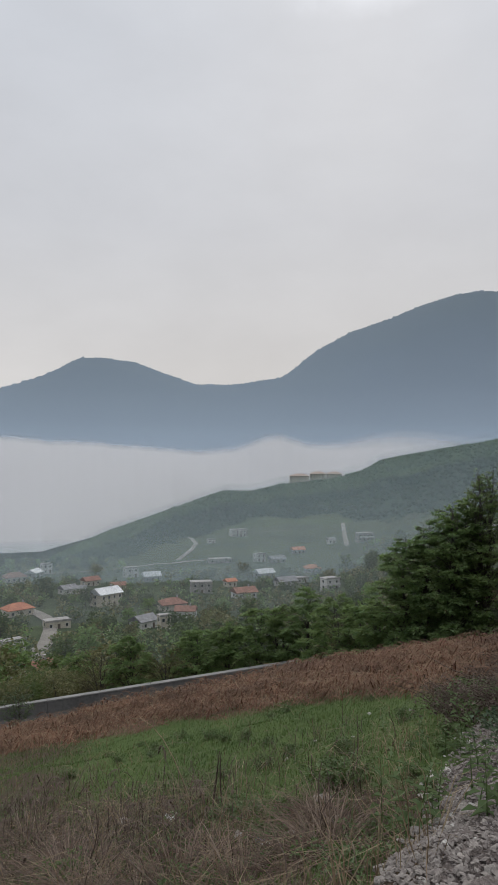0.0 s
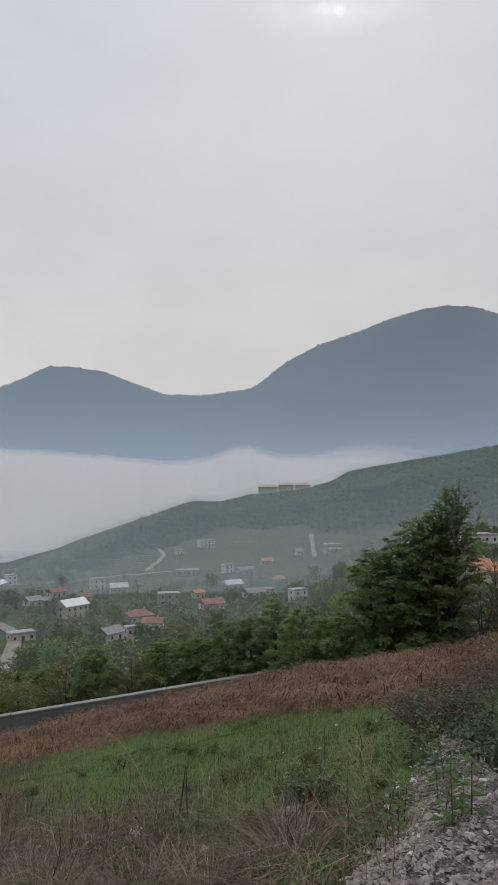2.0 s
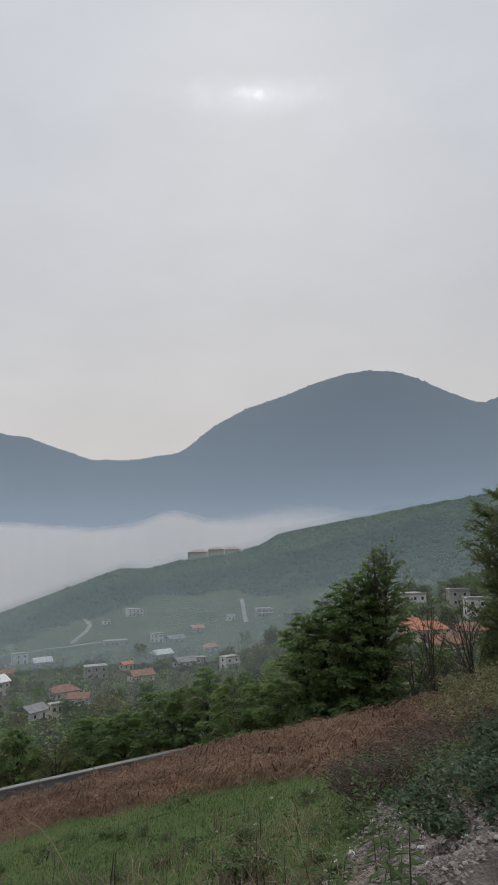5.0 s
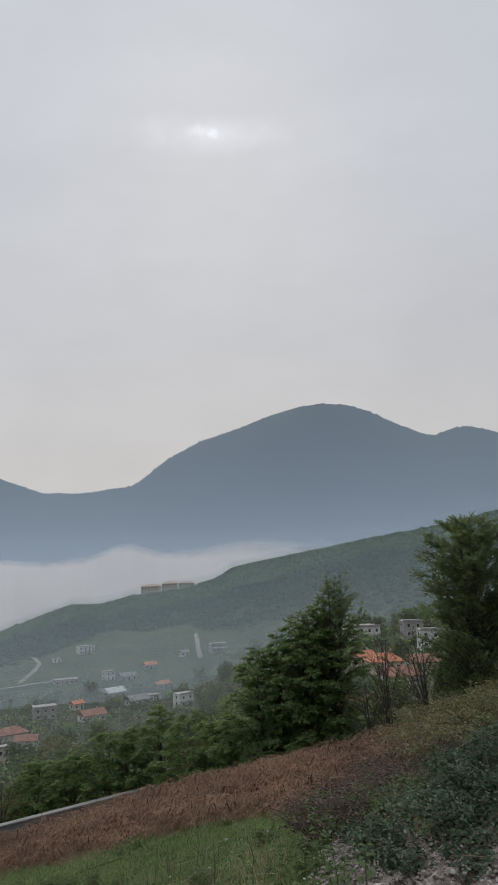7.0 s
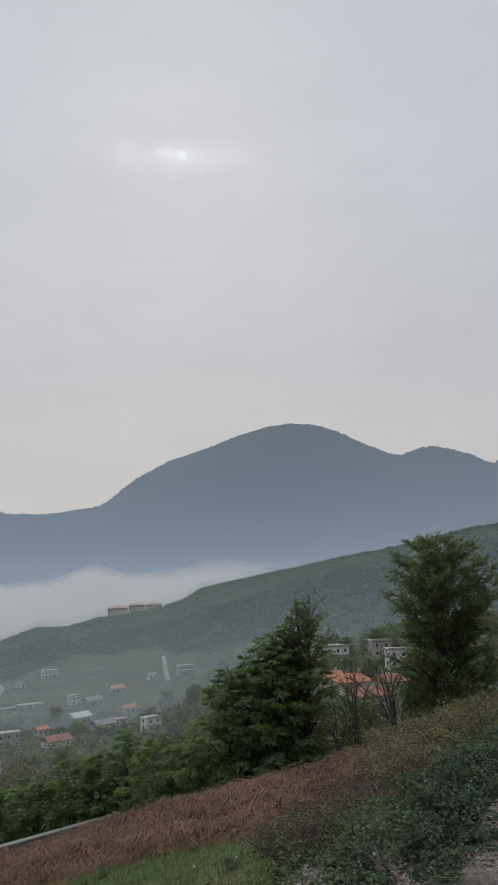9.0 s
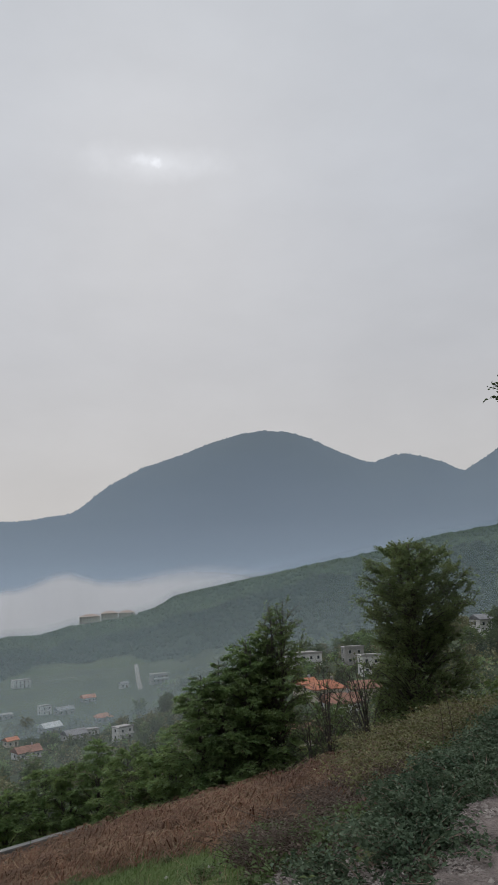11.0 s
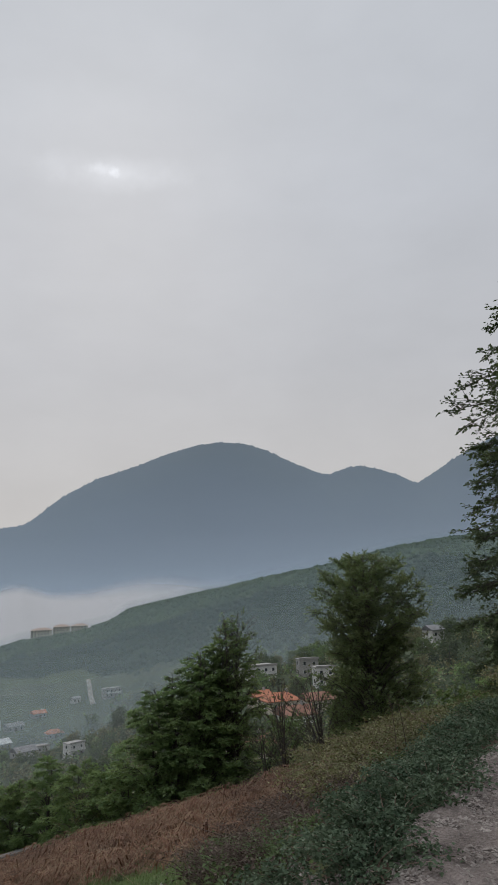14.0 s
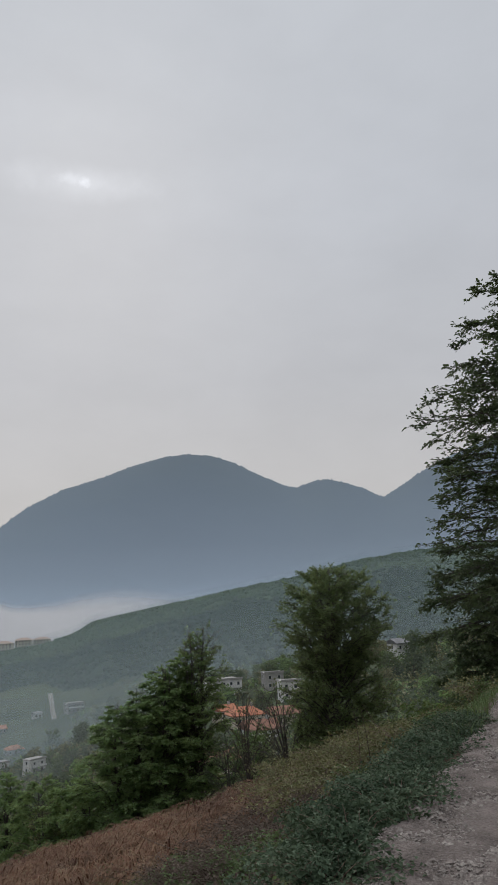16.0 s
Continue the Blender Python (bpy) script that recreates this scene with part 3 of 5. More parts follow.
def tree(name, where, height, low, shape, label, category, leaf, n_limb=60, twigs=9, per_twig=14, size=0.1, rise=0.35, droop=0.3, trunk_r=0.07, seed=1, lean=(0, 0), bare_top=0.0,
         bark=None, flatness=0.9, group="", stems=1, limbs=0, fine=True):
    """A tree or bush: trunk, limbs and a crown of single leaves on twigs. shape(t): crown radius at the height t (0 at the foot, 1 at the tip)."""
    g = np.random.default_rng(seed)
    ob = empty(name, Matrix.Translation(where), label, category, group)
    paths, rads, trunks, trads = [], [], [], []
    P, A = [], []
    for k in range(stems):
        turn = g.random() * 6.28
        off = np.array([math.cos(turn), math.sin(turn)]) * (0.0 if stems == 1 else g.uniform(0.1, 0.4) * shape(0.4))
        hgt = height * (1.0 if k == 0 else g.uniform(0.7, 0.95))
        ts = np.linspace(-0.04, 1, 12)
        wob = np.cumsum(g.normal(0, 0.018 * height, (12, 2)), axis=0) * 0.5
        tr = np.stack([lean[0] * ts + wob[:, 0] * ts + off[0] * ts * 1.6, lean[1] * ts + wob[:, 1] * ts + off[1] * ts * 1.6, ts * hgt], -1)
        trunks.append(tr)
        trads.append(trunk_r * (1 - 0.93 * np.clip(ts, 0, 1)) * (1 if k == 0 else 0.7) + 0.004)
        for i in range(n_limb // stems):
            t = low + (1 - low) * ((i + g.random()) / (n_limb // stems))
            root = np.array([np.interp(t, ts, tr[:, c]) for c in range(3)])
            az = i * 2.4 + g.normal(0, 0.35)
            reach = max(shape(t), 0.05) * g.uniform(0.6, 1.12)
            out = np.array([math.cos(az), math.sin(az), 0])
            q = np.linspace(0, 1, 6)
            slope = rise * (0.6 + 0.9 * t) + g.normal(0, 0.1)
            limb = root + out * (q * reach)[:, None] + np.array([0, 0, 1.0]) * (q * reach * slope - droop * reach * q * q)[:, None] + g.normal(0, 0.03 * reach, (6, 3)) * q[:, None]
            paths.append(limb)
            rads.append(trunk_r * 0.30 * (1.05 - t) * (1 - 0.85 * q) + 0.003)
            n_tw = max(2, int(twigs * reach / max(shape(0.3), 0.2)))
            for w in range(n_tw):
                u = g.uniform(0.18, 1.0)
                o = np.array([np.interp(u, q, limb[:, c]) for c in range(3)])
                sgn = 1 if w % 2 else -1
                ta = az + sgn * g.uniform(0.35, 1.1)
                tl = reach * g.uniform(0.18, 0.42) * (1.15 - 0.5 * u) + size
                dirn = np.array([math.cos(ta), math.sin(ta), slope * 0.5 + g.normal(0, 0.12) - droop * 0.6])
                e = o + dirn * tl
                if tl > 0.25 and fine:
                    paths.append(np.stack([o, (o + e) / 2 + [0, 0, 0.03 * tl], e]))
                    rads.append(np.array([0.006, 0.004, 0.002]) * (1 + trunk_r * 3))
                if t > 1 - bare_top and g.random() < 0.75:
                    continue
                m = per_twig
                f = g.random(m)[:, None]
                P.append(o + dirn * tl * f + g.normal(0, 0.35 * size, (m, 3)))
                la = ta + np.where(g.random(m) < 0.5, 1, -1) * g.uniform(0.3, 1.2, m)
                A.append(np.stack([np.cos(la), np.sin(la), g.normal(-0.15, 0.35, m)], -1))
    v, f = tubes(trunks, trads, 7 if fine else 4)
    raw("trunk", v, f, bark or M["bark"], ob, smooth=True)
    order = sorted(range(len(paths)), key=lambda q: -rads[q][0])
    for q in order[:limbs]:
        v, f = tubes([paths[q]], [rads[q]], 5)
        raw("branch", v, f, bark or M["bark"], ob, smooth=True)
    v, f = tubes([paths[q] for q in order[limbs:]], [rads[q] for q in order[limbs:]], 4 if fine else 3)
    tagged(raw("twig_mass", v, f, bark or M["bark"], ob), kind="stuff")
    if P:
        P, A = np.concatenate(P), np.concatenate(A)
        n = len(P)
        up = np.stack([g.normal(0, 1 - flatness, n), g.normal(0, 1 - flatness, n), np.ones(n)], -1)
        L = size * g.uniform(0.6, 1.35, n)
        v, f = leaf_mesh(P, A, up, L, L * 0.6)
        tagged(raw("crown", v, f, leaf, ob), kind="stuff")
    return ob


def bough_tree(name, where, height, shape, label, category, leaf, limbs=80, twigs=14, per_twig=14, size=0.08, low=0.04, ascend=0.5, droop=0.1, fan=0.7, flat=0.6, trunk_r=0.08, seed=1, stems=1, lean=(0, 0),
               bare=0.0, shown=10, group="", bark=None, layers=0, width=0.55):
    """A tree whose limbs climb from the trunk to the crown's outline and end in fans of leafy twigs. ascend: rise of a limb for each metre outwards; layers: tiers into which the limbs gather."""
    g = np.random.default_rng(seed)
    ob = empty(name, Matrix.Translation(where), label, category, group)
    up = np.array([0, 0, 1.0])
    ts = np.linspace(-0.04, 1, 12)
    trunks, trads, paths, rads, P, A = [], [], [], [], [], []
    for k in range(stems):
        turn, far = g.random() * 6.28, 0.0 if k == 0 else g.uniform(0.25, 0.5)
        wob = np.cumsum(g.normal(0, 0.014 * height, (12, 2)), axis=0) * 0.5
        off = np.array([math.cos(turn), math.sin(turn)]) * far * shape(0.6)
        hk = height * (1.0 if k == 0 else g.uniform(0.8, 0.95))
        trunks.append(np.stack([lean[0] * ts + (wob[:, 0] + off[0]) * ts, lean[1] * ts + (wob[:, 1] + off[1]) * ts, ts * hk], -1))
        trads.append(trunk_r * (1 - 0.94 * np.clip(ts, 0, 1)) * (1 if k == 0 else 0.75) + 0.004)
    for i in range(limbs):
        tr = trunks[i % stems]
        t = low + (1 - low) * (i + g.random()) / limbs
        if layers:
            t = 0.75 * (math.floor(t * layers) + 0.5) / layers + 0.25 * t
        az = i * 2.4 + g.normal(0, 0.4)
        reach = max(shape(t), 0.06) * (g.uniform(0.72, 1.08) if i % 3 else g.uniform(0.3, 0.75))
        zt = t * height
        z0 = max(0.02 * height, zt - ascend * reach * g.uniform(0.8, 1.2))
        out = np.array([math.cos(az), math.sin(az), 0])
        q = np.linspace(0, 1, 7)
        root = np.array([np.interp(z0, tr[:, 2], tr[:, c]) for c in range(3)])
        mid = np.array([lean[0], lean[1], 0]) * t
        tip = mid + out * reach + up * zt
        limb = root + (tip - root) * q[:, None] + up * (((zt - z0) * 0.22 + droop * reach) * np.sin(q * math.pi) - droop * reach * q * q)[:, None] + g.normal(0, 0.03 * reach + 0.01, (7, 3)) * (q * (1.3 - q))[:, None]
        paths.append(limb)
        rads.append(trunk_r * (0.34 * (1.05 - 0.75 * t)) * (1 - 0.88 * q) + 0.003)
        d = limb[-1] - limb[-3]
        d /= np.linalg.norm(d) + 1e-9
        side = np.cross(d, up)
        side /= np.linalg.norm(side) + 1e-9
        lift = np.cross(side, d)
        for w in range(max(3, int(twigs * (0.35 + 0.65 * reach / max(shape(0.35), 0.2))))):
            u = 1 - 0.72 * g.random() ** 1.3
            o = np.array([np.interp(u, q, limb[:, c]) for c in range(3)])
            ang = (1 if w % 2 else -1) * g.uniform(0.15, fan * 1.25)
            tl = (0.16 + 0.30 * reach * (1.2 - u)) * g.uniform(0.6, 1.3)
            way = d * math.cos(ang) + side * math.sin(ang) + lift * g.normal(0, 0.32 * (1 - flat) + 0.08) + up * (0.12 * ascend - 0.35 * droop)
            e = o + way * tl
            paths.append(np.stack([o, (o + e) / 2 + up * 0.04 * tl, e - up * droop * 0.25 * tl]))
            rads.append(np.array([0.006, 0.004, 0.002]) * (1 + trunk_r * 2))
            if t > 1 - bare and g.random() < 0.7:
                continue
            f = g.uniform(0.05, 1.05, per_twig)[:, None]
            P.append(o + (e - o) * f + g.normal(0, 0.3 * size, (per_twig, 3)) * [1, 1, 1.2 - flat])
            sw = np.where(g.random(per_twig) < 0.5, 1, -1) * g.uniform(0.3, 1.0, per_twig)
            A.append(way[None] * np.cos(sw)[:, None] + np.cross(up, way)[None] * np.sin(sw)[:, None] + up * g.normal(0.0, 0.3, per_twig)[:, None])
    v, f = tubes(trunks, trads, 7)
    raw("trunk", v, f, bark or M["bark"], ob, smooth=True)
    order = sorted(range(len(paths)), key=lambda j: -rads[j][0])
    for j in order[:shown]:
        v, f = tubes([paths[j]], [rads[j]], 5)
        raw("branch", v, f, bark or M["bark"], ob, smooth=True)
    v, f = tubes([paths[j] for j in order[shown:]], [rads[j] for j in order[shown:]], 3)
    tagged(raw("twig_mass", v, f, bark or M["bark"], ob), kind="stuff")
    P, A = np.concatenate(P), np.concatenate(A)
    n = len(P)
    nrm = np.stack([g.normal(0, 1 - flat, n), g.normal(0, 1 - flat, n), np.ones(n)], -1) + 0.6 * P * [1, 1, 0] / (np.linalg.norm(P[:, :2], axis=1, keepdims=True) + 0.3)
    L = size * g.uniform(0.6, 1.35, n)
    v, f = leaf_mesh(P, A, nrm, L, L * width)
    tagged(raw("crown", v, f, leaf, ob), kind="stuff")
    return ob


def round_shape(r, mid=0.5):
    return lambda t: r * math.sqrt(max(0.0, 1 - ((t - mid) / (1.02 - mid if t > mid else mid + 0.15)) ** 2))


def blades(name, pts, height, width, mat, label, category, seed=1, lean=0.5, bend=0.5):
    """Single grass blades as one sheet of stuff: each a bent strip that narrows to its tip."""
    g = np.random.default_rng(seed)
    n = len(pts)
    h = height * g.uniform(0.45, 1.3, n)
    az = g.random(n) * 6.283
    d = np.stack([np.cos(az), np.sin(az), np.zeros(n)], -1)
    s = np.stack([-np.sin(az + g.normal(0, 0.6, n)), np.cos(az), np.zeros(n)], -1) * (width * g.uniform(0.6, 1.3, n))[:, None]
    ln = (lean * g.random(n))[:, None]
    up = np.array([0, 0, 1.0])
    p0 = pts
    p1 = pts + (up * 0.55 + d * ln * 0.5) * h[:, None]
    p2 = pts + (up * (1 - bend * ln) + d * ln * (1 + bend)) * h[:, None]
    v = np.stack([p0 - s / 2, p0 + s / 2, p1 + s * 0.4, p1 - s * 0.4, p2], 1).reshape(-1, 3)
    i = np.arange(n) * 5
    q = np.stack([i, i + 1, i + 2, i + 3], -1).tolist() + np.stack([i + 3, i + 2, i + 4], -1).tolist()
    return tagged(raw(name, v, q, mat), label, category, kind="stuff")


def scatter(n, az0, az1, r0, r1, keep=None, seed=1, power=1.0):
    g = np.random.default_rng(seed)
    a = np.radians(g.uniform(az0, az1, n))
    r = r0 + (r1 - r0) * g.random(n) ** power
    x, y = r * np.sin(a), r * np.cos(a)
    if keep is not None:
        k = keep(x, y, np.degrees(a), r) > g.random(n)
        x, y = x[k], y[k]
    return np.stack([x, y, land(x, y)], -1)


def fronds(name, pts, length, mat, label, category, seed=1, lie=0.6):
    """Dead fern fronds: an arching stalk with narrow side leaflets, many of them fallen over."""
    g = np.random.default_rng(seed)
    n = len(pts)
    az = g.random(n) * 6.283
    d = np.stack([np.cos(az), np.sin(az), np.zeros(n)], -1)
    side = np.stack([-np.sin(az), np.cos(az), np.zeros(n)], -1)
    L = (length * g.uniform(0.5, 1.3, n))[:, None]
    up = np.array([0, 0, 1.0])
    arch = g.uniform(0.15, 0.62, n)[:, None]
    lift = g.uniform(0.0, 0.08, n)[:, None]

    def spine(t):
        return pts + d * L * t * (0.55 + 0.45 * lie) + up * (lift + L * arch * 4 * t * (0.92 - t) * 0.7)
    V, F, k = [], [], 0
    ts = [0.0, 0.33, 0.66, 1.0]
    w = 0.012
    st = [spine(t) for t in ts]
    for a in range(3):
        V += [st[a] - side * w, st[a] + side * w, st[a + 1] + side * w * 0.7, st[a + 1] - side * w * 0.7]
        F.append((k, k + 1, k + 2, k + 3))
        k += 4
    for t in (0.3, 0.42, 0.54, 0.66, 0.78, 0.9):
        o = spine(t)
        for sg in (-1, 1):
            reach = L * 0.24 * (1.15 - t) * g.uniform(0.5, 1.4, (n, 1))
            tip = o + side * sg * reach + d * reach * 0.5 - up * reach * g.uniform(0.0, 0.8, (n, 1))
            V += [o - d * 0.008, o + d * 0.014, tip]
            F.append((k, k + 1, k + 2))
            k += 3
    v = np.stack(V, 1).reshape(-1, 3)
    faces = []
    for f in F:
        faces += (np.arange(n)[:, None] * k + np.array(f)[None]).tolist()
    return tagged(raw(name, v, faces, mat), label, category, kind="stuff")


# ---- roads ----
def strip(name, line, width, mat, label, category, lift=0.05, parent=None, kind="structure", across=6, height=land):
    line = np.asarray(line, float)
    seg = np.concatenate([[0], np.cumsum(np.hypot(*np.diff(line, axis=0).T))])
    q = np.linspace(0, seg[-1], max(8, int(seg[-1] / max(width * 0.35, 0.25))))
    x, y = np.interp(q, seg, line[:, 0]), np.interp(q, seg, line[:, 1])
    tx, ty = np.gradient(x), np.gradient(y)
    l = np.hypot(tx, ty)
    k = np.linspace(-0.5, 0.5, across)
    X = x[:, None] - (ty / l)[:, None] * k * width
    Y = y[:, None] + (tx / l)[:, None] * k * width
    Z = height(X, Y) + lift
    i = np.arange(len(q) - 1)[:, None] * across + np.arange(across - 1)[None, :]
    ob = raw(name, np.stack([X, Y, Z], -1).reshape(-1, 3), np.stack([i, i + across, i + across + 1, i + 1], -1).reshape(-1, 4), mat, parent, smooth=True)
    return tagged(ob, label, category, kind=kind)


ux, uy = 0.724, 0.69


def by_track(u, s):
    """A place u metres along the gravel track and s metres to the left of its edge."""
    k = np.maximum(u - 12.5, 0)
    s = s - 0.05 * k ** 2 / (1 + 0.05 * k)
    return -0.69 * (s + 1.44) + ux * u, 0.724 * (s + 1.44) + uy * u


# gravel track surface with ruts and a ragged edge
uu, ss = np.meshgrid(np.arange(-6, 60, 0.12), np.concatenate([np.arange(-5.2, -0.8, 0.22), np.arange(-0.8, 0.26, 0.075)]), indexing="ij")
gx, gy = by_track(uu, ss)
rag = 0.10 * wave(gx, gy, 1.6, 5) + 0.05 * wave(gx, gy, 6.0, 6)
ss = edge_of_track(gx, gy)
gz = 0.05 + 0.022 * wave(gx, gy, 2.0, 1) + 0.014 * wave(gx, gy, 9.0, 2) + 0.008 * wave(gx, gy, 23.0, 3) - 0.5 * smooth((ss + 0.12 + rag) / 0.35)
gz = np.where(ss < -0.3, np.maximum(gz, 0.012), gz)
i = np.arange(uu.shape[0] - 1)[:, None] * uu.shape[1] + np.arange(uu.shape[1] - 1)[None, :]
k = uu.shape[1]
track = raw("gravel_track", np.stack([gx, gy, gz], -1).reshape(-1, 3), np.stack([i, i + k, i + k + 1, i + 1], -1).reshape(-1, 4), M["gravel"], smooth=True)
tagged(track, "grey crushed-stone track along the hillside", "road", kind="structure")

# bank of broken stone and soil spilling from the track
def spoil(u):
    """Inner and outer border of the strip of spilt stone, in metres from the track's edge."""
    return np.interp(u, [0.5, 3.8, 5.0, 6.0, 6.6, 7.2], [-0.2, -0.1, 0.45, 1.0, 1.4, 1.8]), np.interp(u, [0.5, 2.2, 3.4, 4.4, 5.2, 6.5, 7.2], [0.1, 0.2, 0.85, 1.4, 1.75, 2.2, 2.3])


bu, bs = np.meshgrid(np.arange(0.5, 8.0, 0.05), np.arange(-0.4, 2.7, 0.05), indexing="ij")
bx, by = by_track(bu, bs)
inner, outer = spoil(bu)
rough = 0.16 * wave(bx, by, 2.3, 3) + 0.10 * wave(bx, by, 6.0, 1)
bz = land(bx, by) + 0.03 + 0.03 * wave(bx, by, 4.0, 2) + 0.022 * wave(bx, by, 11.0, 4) + 0.012 * wave(bx, by, 27.0, 5) - 0.16 * smooth((bs - outer - rough + 0.15) / 0.3) - 0.16 * smooth((inner + rough - bs) / 0.3) - 0.3 * smooth((bu - 6.9) / 0.5) - 0.3 * smooth((1.0 - bu) / 0.4)
i = np.arange(bu.shape[0] - 1)[:, None] * bu.shape[1] + np.arange(bu.shape[1] - 1)[None, :]
k = bu.shape[1]
tagged(raw("rubble_bank", np.stack([bx, by, bz], -1).reshape(-1, 3), np.stack([i, i + k, i + k + 1, i + 1], -1).reshape(-1, 4), M["gravel"], smooth=True), "bank of broken stone and soil below the track", "ground", kind="structure")

# lower asphalt road with its concrete kerb wall
kx = np.linspace(-40, 6, 60)
lower = strip("road", np.stack([kx, lower_kerb(kx) - 2.9], -1), 5.4, M["asphalt"], "narrow dark asphalt road below the slope", "road", 0.06)
kv, kf = [], []
for x0 in np.arange(-40, 6, 2.0):
    x1 = x0 + 1.985
    y0, y1 = lower_kerb(x0), lower_kerb(x1)
    z0, z1 = -8.98 + 0.118 * (x0 + 9.8), -8.98 + 0.118 * (x1 + 9.8)
    for x, y, z in ((x0, y0, z0), (x1, y1, z1)):
        kv += [(x, y - 0.13, z - 0.4), (x, y - 0.13, z + 0.40), (x, y - 0.11, z + 0.43), (x, y + 0.11, z + 0.43), (x, y + 0.13, z + 0.40), (x, y + 0.13, z - 0.4)]
    b = len(kv) - 12
    kf += [[b + a, b + a + 1, b + a + 7, b + a + 6] for a in range(5)] + [[b, b + 1, b + 2, b + 3, b + 4, b + 5], [b + 11, b + 10, b + 9, b + 8, b + 7, b + 6]]
tagged(raw("kerb_wall", np.array(kv), kf, M["dark_concrete"]), "low stained concrete wall beside the road", "wall", kind="structure")
for x0 in np.arange(-40, 6, 2.0):
    bm = bmesh.new()
    v = []
    for x in (x0 + 0.006, x0 + 1.98):
        y, z = lower_kerb(x), -8.98 + 0.118 * (x + 9.8) + 0.432
        v += [bm.verts.new(q) for q in ((x, y - 0.15, z), (x, y - 0.15, z + 0.04), (x, y - 0.14, z + 0.05), (x, y + 0.14, z + 0.05), (x, y + 0.15, z + 0.04), (x, y + 0.15, z))]
    for a in range(5):
        bm.faces.new((v[a], v[a + 1], v[a + 7], v[a + 6]))
    bm.faces.new(v[:6][::-1]), bm.faces.new(v[6:]), bm.faces.new((v[5], v[0], v[6], v[11]))
    part("coping_stone", bm, M["concrete"], bpy.data.objects["kerb_wall"])


def polar_line(pts):
    return [(r * math.sin(radians(a)), r * math.cos(radians(a))) for a, r in pts]


strip("dirt_road", polar_line([(-17.6, 350), (-16.6, 326), (-15.5, 299), (-15.4, 270), (-16.1, 221), (-16.5, 189), (-17.5, 150)]), 5.0, M["track"], "pale dirt road winding through the village", "road", 0.5)
strip("dirt_road", polar_line([(-16.5, 474), (-12.8, 481), (-9.8, 496), (-6.3, 518), (-4.0, 528), (-1.5, 535)]), 3.2, M["track"], "pale road along the valley floor", "road", 0.9)
strip("dirt_road", polar_line([(-5.6, 528), (-4.6, 560), (-4.2, 590), (-4.7, 620)]), 3.5, M["track"], "pale farm lane climbing the meadow", "road", 0.9)
strip("dirt_road", polar_line([(-1.2, 640), (1.0, 648), (3.2, 650)]), 2.6, M["track"], "pale farm lane across the meadow", "road", 0.9)
strip("earth_scar", polar_line([(7.75, 545), (7.6, 575), (7.45, 640), (7.4, 680)]), 3.4, M["track"], "bare pale earth scar on the slope", "track", 1.5, height=lambda x, y: np.maximum(land(x, y), ridge_z(x, y, np.degrees(np.arctan2(x, y)), np.hypot(x, y))))


